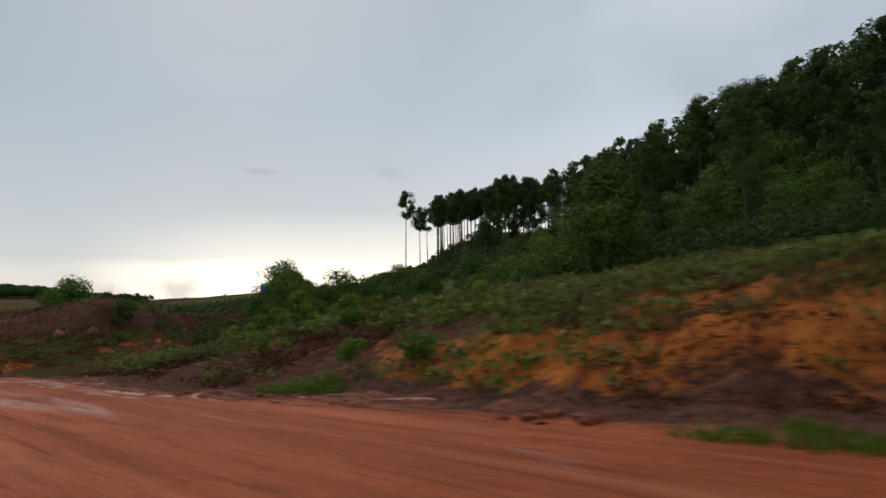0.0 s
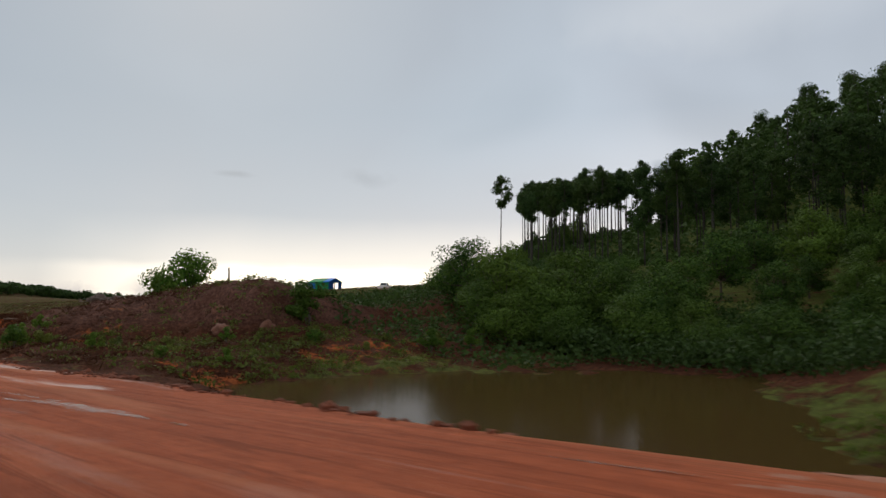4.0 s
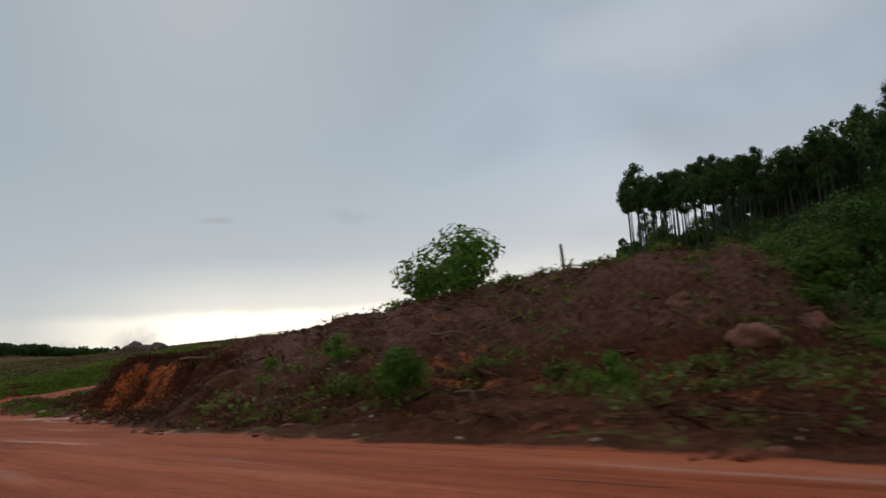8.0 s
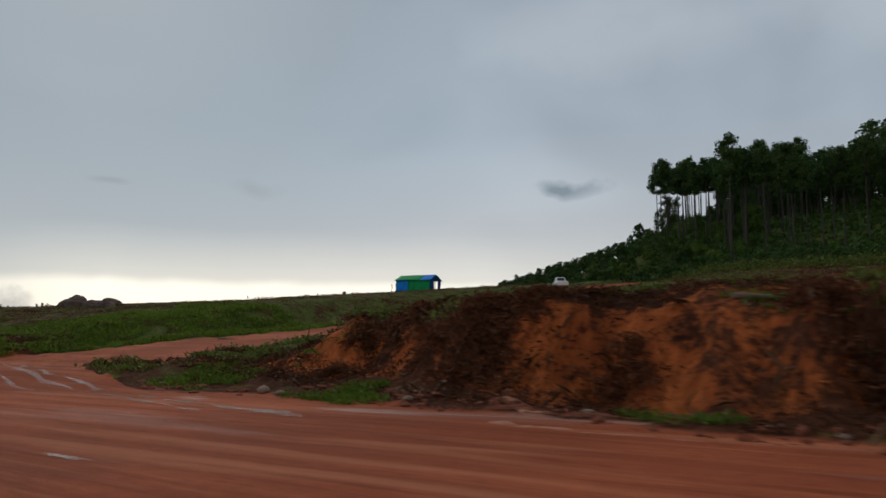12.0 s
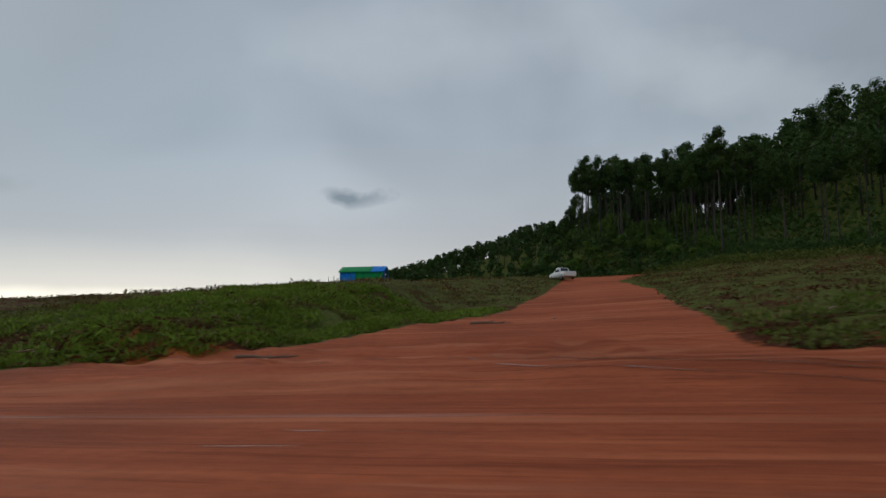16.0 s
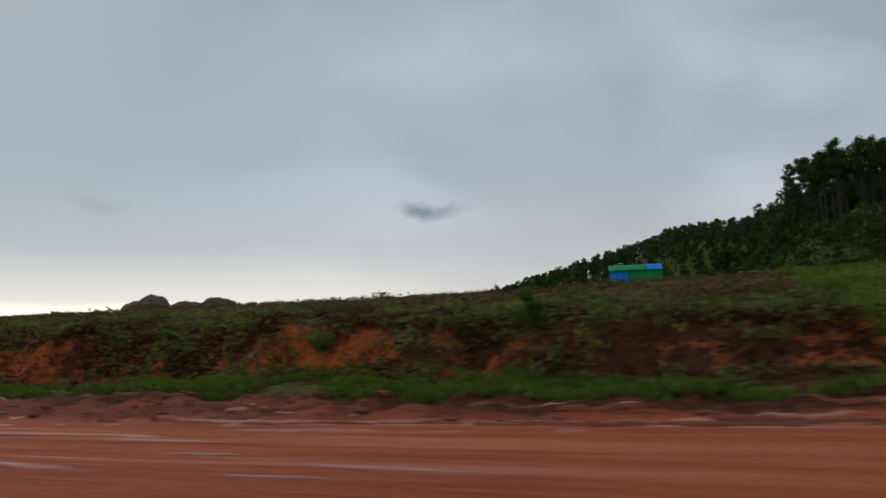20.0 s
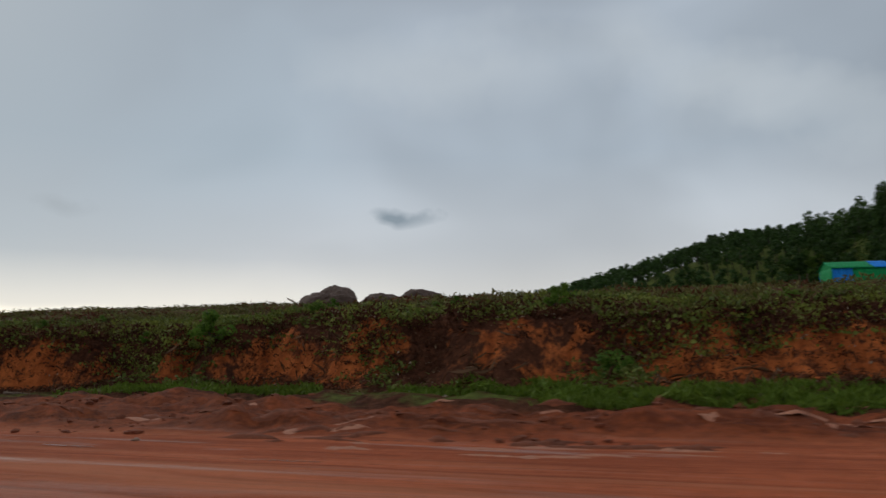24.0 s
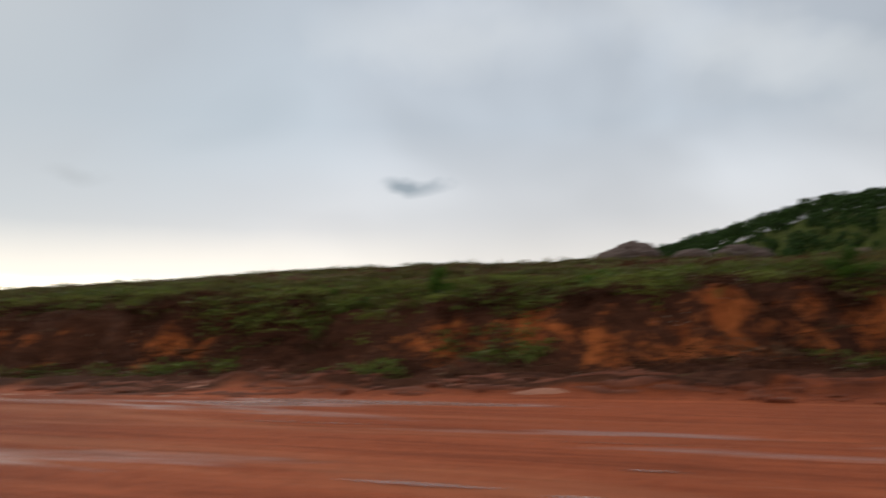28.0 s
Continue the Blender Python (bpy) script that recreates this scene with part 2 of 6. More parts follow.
def side_road(u, y):
    """How far inside the branch road: 1 on it, 0 off it."""
    left = np.interp(y, (8, 11.5, 12.5, 13.4, 15, 16.2, 18.5, 23.5, 30, 40, 60, 85, 100, 130), (160, 142, 137, 133.8, 132.2, 131, 129.4, 127.4, 125.8, 124.2, 123.8, 124.5, 123, 118))
    right = np.interp(y, (10, 12.3, 13.6, 14.7, 16.2, 19, 30, 55, 75, 100, 130), (99, 107, 112.2, 114.2, 113.9, 113.8, 113.7, 114.2, 117, 113, 108))
    return ease(left - u, -0.5, 1.2) * ease(u - right, -0.5, 1.2) * ease(-y, -104, -98)


# how the wooded hill swells above an even slope: rows by u, columns by y
HILL_U, HILL_Y = (-80, -20, 30, 60, 85, 105, 125, 150, 190, 240), (100, 130, 165, 200, 250, 300, 345)
HILL_SWELL = np.array(((0, 3, 4, 5, 5, 4, 3), (0, 4, 6, 6, 4, 2, 0), (0, 4, 7, 6, 3, 0, -3), (0, 1, 4, 4, 1, -3, -6), (0, 0, 1, 0, -3, -6, -8),
                       (0, 2, 0, -1, -5, -9, -9), (1, 2, 0, 0, -2, -2, -3), (0, 0, 0, 0, 2.5, 3, 0.5), (0, 0, 0, 0, 0, -1.5, -3), (0, 0, 0, 0, 0, -2, -2)), float)


def hill_swell(u, y):
    a, b = np.interp(u, HILL_U, np.arange(10.0)), np.interp(y, HILL_Y, np.arange(7.0))
    i, j = np.clip(a.astype(int), 0, 8), np.clip(b.astype(int), 0, 5)
    f, g = a - i, b - j
    low = HILL_SWELL[i, j] * (1 - f) + HILL_SWELL[i + 1, j] * f
    high = HILL_SWELL[i, j + 1] * (1 - f) + HILL_SWELL[i + 1, j + 1] * f
    return (low * (1 - g) + high * g) * ease(y, 97, 127) * ease(-y, -420, -360)


def height(u, y):
    u, y = np.asarray(u, float), np.asarray(y, float)
    wob = 1.1 * fbm(u / 5.0, u * 0 + 3.1, 3, 5)
    ye, yf, yt, yb = section(u, ROAD_EDGE) + 0.5 * wob, section(u, FOOT_OUT) + wob, section(u, TOP_OUT) + 1.3 * wob, section(u, BACK_OUT)
    rf, rt, rb, rc = section(u, FOOT_RISE), section(u, TOP_RISE), section(u, BACK_RISE), section(u, FAR_RISE)
    branch = side_road(u, y)
    # the bank's face leans in and out in gullies and slumps
    face = ease(y, yf - 1, yf + 1) * ease(-y, -yt - 2, -yt + 1)
    steep = np.clip(rt - rf, 0, 3) / 3
    gully = (1.5 * np.abs(fbm(u / 1.9, y / 6.0, 4, 11)) + 1.2 * fbm(u / 4.0, y / 4.0, 4, 12)) * face * (0.35 + 0.65 * steep)
    yy = y - (1.7 + 0.9 * ease(u, 82, 85) * ease(-u, -106, -102)) * gully
    t = np.clip((yy - yf) / (yt - yf), 0, 1)
    sharp = ease(u, 82, 86)
    cliff = ease(u, 82, 85) * ease(-u, -106, -102)
    ledge = (0.35 * t + 0.65 * ease(t, 0.28, 0.72)) * (1 - cliff) + (0.26 * t + 0.74 * ease(t, 0.22, 0.68)) * cliff
    # the mound: a low shelf with a scarp behind it at its near end, a full shoulder at the other
    shelf = ease(u, 60, 63) * ease(-u, -76, -70)
    dome = (1 - (1 - t) ** 1.35) * (1 - shelf) + (0.22 * t + 0.78 * ease(t, 0.54, 0.93)) * shelf
    rise = rf + (rt - rf) * (ledge * sharp + dome * (1 - sharp))
    h = np.where(y < ye, 0.0, np.where(yy < yf, rf * ease(y, ye, yf), rise))
    back = np.clip((y - yt) / (yb - yt), 0, 1)
    h = np.where(yy > yt, rt + (rb - rt) * (0.5 * back + 0.5 * back * (2 - back)), h)
    h = np.where(y > yb, rb + (rc - rb) * (y - yb) / (95 - yb), h)
    crest = rc + np.where(u > 0, 0.04, 0.04) * (np.clip(y, 95, 125) - 95) - 0.07 * (np.clip(y, 125, 280) - 125)
    hill = rc + (0.22 + 0.12 * ease(-u, -100, -60)) * (np.clip(y, 95, 165) - 95) + 0.16 * (np.clip(y, 165, 290) - 165)
    wood = ease(np.interp(y, (95, 110, 125, 140, 220, 280), (108, 121, 134, 138, 136, 128)) - u, 0, 13)
    h = np.where(y > 95, crest * (1 - wood) + hill * wood, h)
    z = road_z(u) + h
    ridge = np.interp(u, (-300, 0, 110, 200, 262, 330, 480), (62, 60, 46, 27, 11, -2, -9)) - 0.0016 * (y - 345) ** 2
    z = np.where(y > 200, np.maximum(z, ridge), z)
    z = z + hill_swell(u, y)
    # far left of the view and beyond: low wooded rises
    far = np.hypot(u - 120, y)
    z = np.where((far > 420) & (u > 260), np.maximum(z, -14 + 14 * ease(far, 700, 1400) + 10 * fbm(u / 300, y / 300, 3, 3)), z)
    distant = 17 * np.exp(-(((u - 960) / 230) ** 2)) * ease(-y, -310, -190) * ease(y, -400, -150) + 4 * fbm(u / 60, y / 60, 3, 4)
    z = np.where(u > 650, np.maximum(z, distant - 1.5), z)
    # unevenness
    rough = ease(y, ye, ye + 2) * (1 - 0.85 * branch)
    z = z + rough * (0.6 * fbm(u / 3.5, y / 3.5, 4, 21) + 0.42 * fbm(u / 0.9, y / 0.9, 3, 22) * ease(-y, -60, -30))
    z = z + face * (0.4 + 0.6 * steep) * (0.55 * fbm(u / 0.75, y / 0.9, 2, 91) + 0.5 * np.abs(fbm(u / 1.2, y / 2.5, 3, 92)) - 0.1) * ease(u, 58, 67)
    berm = np.exp(-((y - (ye + 1.5)) / 0.9) ** 2) * ease(u, 131, 140)
    z = z + (0.07 + 0.16 * ease(u, 160, 172)) * berm * (0.5 + 1.5 * np.clip(fbm(u / 3, y / 2, 3, 8) + 0.3, 0, 1))
    lumps = ease(u, 131, 141) * ease(y, ye + 0.2, ye + 1.2) * ease(-y, -yf + 0.5, -yf + 2.5)
    z = z + lumps * (0.62 * np.clip(fbm(u / 1.3, y / 0.8, 4, 71) - 0.02, 0, 1) + 0.22 * fbm(u / 0.7, y / 0.6, 2, 72))
    wheel = (1 - ease(y, ye - 1, ye + 0.5)) + branch * 0.6
    z = z + np.clip(wheel, 0, 1) * (0.05 * fbm(u / 9, y / 0.5, 3, 31) + 0.03 * fbm(u / 1.3, y / 0.6, 3, 32))
    # the verge on the other side of the road
    z = z + 0.7 * ease(-y, 7, 10) + 0.5 * ease(-y, 8, 14) * fbm(u / 3, y / 3, 3, 81) + 2.0 * ease(-y, 14, 40)
    return z


WATER_Z = -3.18


def stretch(lo, hi, step, limit, grow):
    """Coordinates that are even between lo and hi and spread out beyond, to the limits."""
    mid = list(np.arange(lo, hi, step))
    up, s = [], step
    v = mid[-1]
    while v < limit[1]:
        s *= grow
        v += s
        up.append(v)
    down, s, v = [], step, lo
    while v > limit[0]:
        s *= grow
        v -= s
        down.append(v)
    return np.array(down[::-1] + mid + up)

# ---- materials ----
def material(name, build):
    m = bpy.data.materials.new(name)
    m.use_nodes = True
    tree = m.node_tree
    shader = tree.nodes["Principled BSDF"]
    build(tree, shader)
    return m


def link_bump(tree, shader, value, strength, distance):
    b = tree.nodes.new("ShaderNodeBump")
    b.inputs["Strength"].default_value, b.inputs["Distance"].default_value = strength, distance
    tree.links.new(value, b.inputs["Height"])
    tree.links.new(b.outputs[0], shader.inputs["Normal"])


def position(tree):
    return tree.nodes.new("ShaderNodeNewGeometry").outputs["Position"]


def attribute(tree, name):
    n = tree.nodes.new("ShaderNodeAttribute")
    n.attribute_name = name
    return n.outputs["Fac"]


def simple(name, colour, rough=0.7, vary=0.25, scale=6.0, bump=0.2, metal=0.0, dirt=None):
    """A plain surface with grain and broad stains."""
    def build(tree, shader):
        pos = position(tree)
        fine, broad = noise_node(tree, pos, scale * 4, 4), noise_node(tree, pos, scale * 0.35, 3)
        dark = tuple(c * (1 - vary) for c in colour)
        light = tuple(min(1, c * (1 + vary)) for c in colour)
        col = mix_node(tree, ramp_node(tree, fine, [(0.3, 0.0), (0.7, 1.0)]), dark, light)
        col = mix_node(tree, ramp_node(tree, broad, [(0.45, 0.0), (0.7, 0.55)]), col, dirt or tuple(c * 0.6 for c in colour))
        tree.links.new(col, shader.inputs["Base Color"])
        shader.inputs["Roughness"].default_value, shader.inputs["Metallic"].default_value = rough, metal
        link_bump(tree, shader, fine, bump, 0.02)
    return material(name, build)


def earth_build(tree, shader):
    """Red earth, dead brown litter, grass and the wet clay of the road, by what covers the ground."""
    pos = position(tree)
    road, green, bare = attribute(tree, "road"), attribute(tree, "green"), attribute(tree, "bare")
    n_big, n_mid = noise_node(tree, pos, 0.12, 4, 0.6), noise_node(tree, pos, 0.8, 5, 0.65, 0.6)
    n_fine, n_grit = noise_node(tree, pos, 5.0, 5, 0.7), noise_node(tree, pos, 40.0, 3, 0.6)
    # open soil: ochre to red, streaked down the face
    streak = noise_node(tree, scaled_vector(tree, pos, (1.6, 0.5, 0.35)), 1.3, 4, 0.6, 0.4)
    soil = mix_node(tree, ramp_node(tree, streak, [(0.32, 0.0), (0.66, 1.0)]), (0.30, 0.076, 0.020), (0.68, 0.230, 0.048))
    red = mix_node(tree, ramp_node(tree, streak, [(0.32, 0.0), (0.66, 1.0)]), (0.26, 0.058, 0.018), (0.64, 0.165, 0.046))
    soil = mix_node(tree, attribute(tree, "dry"), red, soil)
    soil = mix_node(tree, ramp_node(tree, n_fine, [(0.35, 0.45), (0.6, 0.0)]), soil, (0.10, 0.030, 0.011))
    # litter: dead fern and roots, dark brown
    litter = mix_node(tree, ramp_node(tree, n_fine, [(0.36, 0.0), (0.66, 1.0)]), (0.042, 0.015, 0.009), (0.160, 0.058, 0.029))
    n_clot = noise_node(tree, pos, 1.9, 4, 0.7, 0.5)
    litter = mix_node(tree, ramp_node(tree, n_clot, [(0.36, 0.7), (0.52, 0.0)]), litter, (0.024, 0.010, 0.007))
    litter = mix_node(tree, ramp_node(tree, n_big, [(0.4, 0.0), (0.65, 0.5)]), litter, (0.105, 0.038, 0.018))
    dry = mix_node(tree, ramp_node(tree, n_fine, [(0.34, 0.0), (0.64, 1.0)]), (0.070, 0.033, 0.024), (0.225, 0.105, 0.074))
    dry = mix_node(tree, ramp_node(tree, n_mid, [(0.36, 0.55), (0.55, 0.0)]), dry, (0.075, 0.030, 0.015))
    litter = mix_node(tree, attribute(tree, "dry"), litter, dry)
    # grass: yellow-green to deep green
    grass = mix_node(tree, ramp_node(tree, n_mid, [(0.3, 0.0), (0.7, 1.0)]), (0.066, 0.098, 0.020), (0.160, 0.180, 0.040))
    grass = mix_node(tree, ramp_node(tree, n_fine, [(0.4, 0.6), (0.62, 0.0)]), grass, (0.055, 0.050, 0.018))
    bare_soft = ramp_node(tree, math_node(tree, "ADD", bare, math_node(tree, "ADD", math_node(tree, "MULTIPLY", math_node(tree, "SUBTRACT", n_mid, 0.5), 1.35), math_node(tree, "MULTIPLY", math_node(tree, "SUBTRACT", n_fine, 0.5), 0.5))), [(0.39, 0.0), (0.57, 1.0)])
    green_soft = ramp_node(tree, math_node(tree, "ADD", green, math_node(tree, "MULTIPLY", math_node(tree, "SUBTRACT", n_mid, 0.5), 1.7)), [(0.40, 0.0), (0.66, 1.0)])
    col = mix_node(tree, bare_soft, litter, soil)
    col = mix_node(tree, green_soft, col, grass)
    # road: rolled red clay, wheel tracks along it, pale wet silt with sheen in its colour
    along = scaled_vector(tree, pos, (0.05, 1.0, 1.0))
    track = noise_node(tree, along, 1.7, 5, 0.6, 0.3)
    clay = mix_node(tree, ramp_node(tree, track, [(0.3, 0.0), (0.7, 1.0)]), (0.38, 0.086, 0.034), (0.59, 0.145, 0.058))
    clay = mix_node(tree, ramp_node(tree, n_big, [(0.38, 0.5), (0.55, 0.0)]), clay, (0.22, 0.050, 0.020))
    clay = mix_node(tree, ramp_node(tree, n_fine, [(0.35, 0.35), (0.55, 0.0)]), clay, (0.22, 0.052, 0.021))
    rut = noise_node(tree, scaled_vector(tree, pos, (0.035, 1.0, 1.0), (0.0, 5.0, 0.0)), 5.5, 4, 0.65, 0.9)
    clay = mix_node(tree, ramp_node(tree, rut, [(0.36, 0.55), (0.47, 0.0)]), clay, (0.20, 0.046, 0.018))
    # paler streaks between the ruts put some of the wet sheen into the clay
    clay = mix_node(tree, ramp_node(tree, rut, [(0.60, 0.0), (0.70, 0.45)]), clay, (0.60, 0.190, 0.080))
    wet_n = noise_node(tree, scaled_vector(tree, pos, (0.10, 1.0, 1.0), (3.0, 1.7, 0)), 0.9, 5, 0.55, 0.8)
    wet = math_node(tree, "MULTIPLY", ramp_node(tree, wet_n, [(0.56, 0.0), (0.66, 1.0)]), math_node(tree, "MULTIPLY", attribute(tree, "wet"), math_node(tree, "SUBTRACT", 1.0, attribute(tree, "mud"))))
    mud = math_node(tree, "MULTIPLY", attribute(tree, "mud"), ramp_node(tree, n_mid, [(0.30, 0.55), (0.60, 1.0)]))
    churned = mix_node(tree, ramp_node(tree, n_fine, [(0.35, 0.0), (0.65, 1.0)]), (0.105, 0.025, 0.008), (0.30, 0.068, 0.020))
    churned = mix_node(tree, ramp_node(tree, n_clot, [(0.40, 0.7), (0.56, 0.0)]), churned, (0.075, 0.018, 0.007))
    band = noise_node(tree, scaled_vector(tree, pos, (0.06, 1.0, 1.0), (1.0, 9.0, 0.0)), 0.75, 4, 0.6, 0.7)
    clay = mix_node(tree, ramp_node(tree, band, [(0.52, 0.0), (0.66, 0.45)]), clay, (0.66, 0.235, 0.115))
    clay = mix_node(tree, ramp_node(tree, band, [(0.34, 0.4), (0.46, 0.0)]), clay, (0.24, 0.055, 0.022))
    clay = mix_node(tree, mud, clay, churned)
    # wet silt: the paler tint paints in sky sheen besides the lower roughness
    clay = mix_node(tree, math_node(tree, "MULTIPLY", wet, 0.6), clay, (0.33, 0.17, 0.12))
    road_soft = ramp_node(tree, math_node(tree, "ADD", road, math_node(tree, "MULTIPLY", math_node(tree, "SUBTRACT", n_mid, 0.5), 0.7)), [(0.42, 0.0), (0.58, 1.0)])
    col = mix_node(tree, road_soft, col, clay)
    tree.links.new(col, shader.inputs["Base Color"])
    slick = math_node(tree, "MULTIPLY", wet, road_soft)
    tree.links.new(ramp_node(tree, slick, [(0.0, 0.80), (1.0, 0.22)]), shader.inputs["Roughness"])
    damp = math_node(tree, "ADD", math_node(tree, "MULTIPLY", slick, 0.42), math_node(tree, "MULTIPLY", road_soft, 0.06))
    tree.links.new(math_node(tree, "ADD", damp, 0.02), shader.inputs["Specular IOR Level"])
    relief = math_node(tree, "ADD", math_node(tree, "MULTIPLY", n_fine, 1.0), math_node(tree, "MULTIPLY", n_grit, 0.25))
    relief = math_node(tree, "MULTIPLY", relief, math_node(tree, "SUBTRACT", 1.0, math_node(tree, "MULTIPLY", slick, 0.9)))
    link_bump(tree, shader, relief, 0.7, 0.10)


def leaf_material(name, dark, light, rough=0.55, through=0.25):
    def build(tree, shader):
        geo = tree.nodes.new("ShaderNodeNewGeometry")
        info = tree.nodes.new("ShaderNodeObjectInfo")
        pos = geo.outputs["Position"]
        col = mix_node(tree, geo.outputs["Random Per Island"], dark, light)
        # broad darkening stands in for the shaded gaps between leaf clumps
        patch = noise_node(tree, pos, 0.35, 3)
        col = mix_node(tree, ramp_node(tree, patch, [(0.38, 0.55), (0.6, 0.0)]), col, tuple(c * 0.55 for c in dark))
        warm = math_node(tree, "MULTIPLY", info.outputs["Random"], 0.4)
        col = mix_node(tree, warm, col, (light[0] * 1.25, light[1] * 1.02, light[2] * 0.7))
        col = mix_node(tree, math_node(tree, "MULTIPLY", math_node(tree, "FRACT", math_node(tree, "MULTIPLY", info.outputs["Random"], 7.3)), 0.38), col, tuple(c * 0.3 for c in dark))
        tree.links.new(col, shader.inputs["Base Color"])
        shader.inputs["Roughness"].default_value = rough
        shader.inputs["Specular IOR Level"].default_value = 0.12
        shader.inputs["Transmission Weight"].default_value = 0.0
        thin = tree.nodes.new("ShaderNodeBsdfTranslucent")
        tree.links.new(col, thin.inputs[0])
        both = tree.nodes.new("ShaderNodeMixShader")
        both.inputs[0].default_value = through
        tree.links.new(shader.outputs[0], both.inputs[1])
        tree.links.new(thin.outputs[0], both.inputs[2])
        tree.links.new(both.outputs[0], tree.nodes["Material Output"].inputs[0])
    return material(name, build)


EARTH = material("red_earth", earth_build)
EUCA_LEAF = leaf_material("eucalyptus_leaf", (0.024, 0.063, 0.017), (0.088, 0.160, 0.040), 0.6, 0.25)
BROAD_LEAF = leaf_material("broad_leaf", (0.022, 0.068, 0.011), (0.145, 0.255, 0.042), 0.6, 0.2)
BUSH_LEAF = leaf_material("bush_leaf", (0.058, 0.140, 0.018), (0.180, 0.310, 0.048), 0.55, 0.5)
WEED_LEAF = leaf_material("weed_leaf", (0.082, 0.132, 0.024), (0.265, 0.305, 0.068))
FIELD_LEAF = leaf_material("field_scrub_leaf", (0.078, 0.082, 0.024), (0.245, 0.220, 0.075))
GRASS_LEAF = leaf_material("grass_blade", (0.085, 0.165, 0.018), (0.215, 0.320, 0.046))
DRY_LEAF = leaf_material("dead_litter", (0.046, 0.018, 0.011), (0.205, 0.085, 0.045), 0.9, 0.1)
BARK = simple("pale_bark", (0.052, 0.043, 0.034), 0.85, 0.35, 3.0, 0.5, 0.0, (0.05, 0.04, 0.03))
DARK_BARK = simple("brown_bark", (0.085, 0.062, 0.045), 0.9, 0.35, 4.0, 0.6)
ROCK = simple("boulder_stone", (0.125, 0.078, 0.058), 0.9, 0.35, 1.5, 1.0, 0.0, (0.055, 0.034, 0.027))
DEAD_WOOD = simple("weathered_wood", (0.19, 0.125, 0.085), 0.9, 0.35, 5.0, 0.7)
PALE_STONE = simple("pale_stone", (0.30, 0.19, 0.13), 0.85, 0.25, 4.0, 0.5)
CLOD = simple("red_clod", (0.21, 0.056, 0.022), 0.95, 0.4, 5.0, 0.8, 0.0, (0.10, 0.028, 0.012))
SILT = simple("pale_silt", (0.44, 0.165, 0.085), 0.75, 0.25, 4.0, 0.4, 0.0, (0.32, 0.10, 0.048))
TWIG = leaf_material("dry_twig", (0.070, 0.036, 0.020), (0.260, 0.150, 0.090), 0.9, 0.0)
PALE_CHIP = leaf_material("pale_dry_leaf", (0.20, 0.13, 0.085), (0.52, 0.42, 0.33), 0.85, 0.1)
POST_WOOD = simple("grey_post_wood", (0.17, 0.14, 0.12), 0.88, 0.3, 6.0, 0.6)


def water_build(tree, shader):
    pos = position(tree)
    shader.inputs["Base Color"].default_value = (0.078, 0.044, 0.013, 1)
    shader.inputs["Specular IOR Level"].default_value = 0.06
    shader.inputs["Roughness"].default_value = 0.12
    shader.inputs["IOR"].default_value = 1.33
    link_bump(tree, shader, noise_node(tree, scaled_vector(tree, pos, (1, 2.2, 1)), 3.0, 3), 0.12, 0.03)


WATER = material("brown_pond_water", water_build)


# ---- ground ----
def mesh_from(name, verts, faces, mat):
    me = bpy.data.meshes.new(name)
    me.from_pydata(verts, [], faces)
    me.materials.append(mat)
    me.update()
    return me


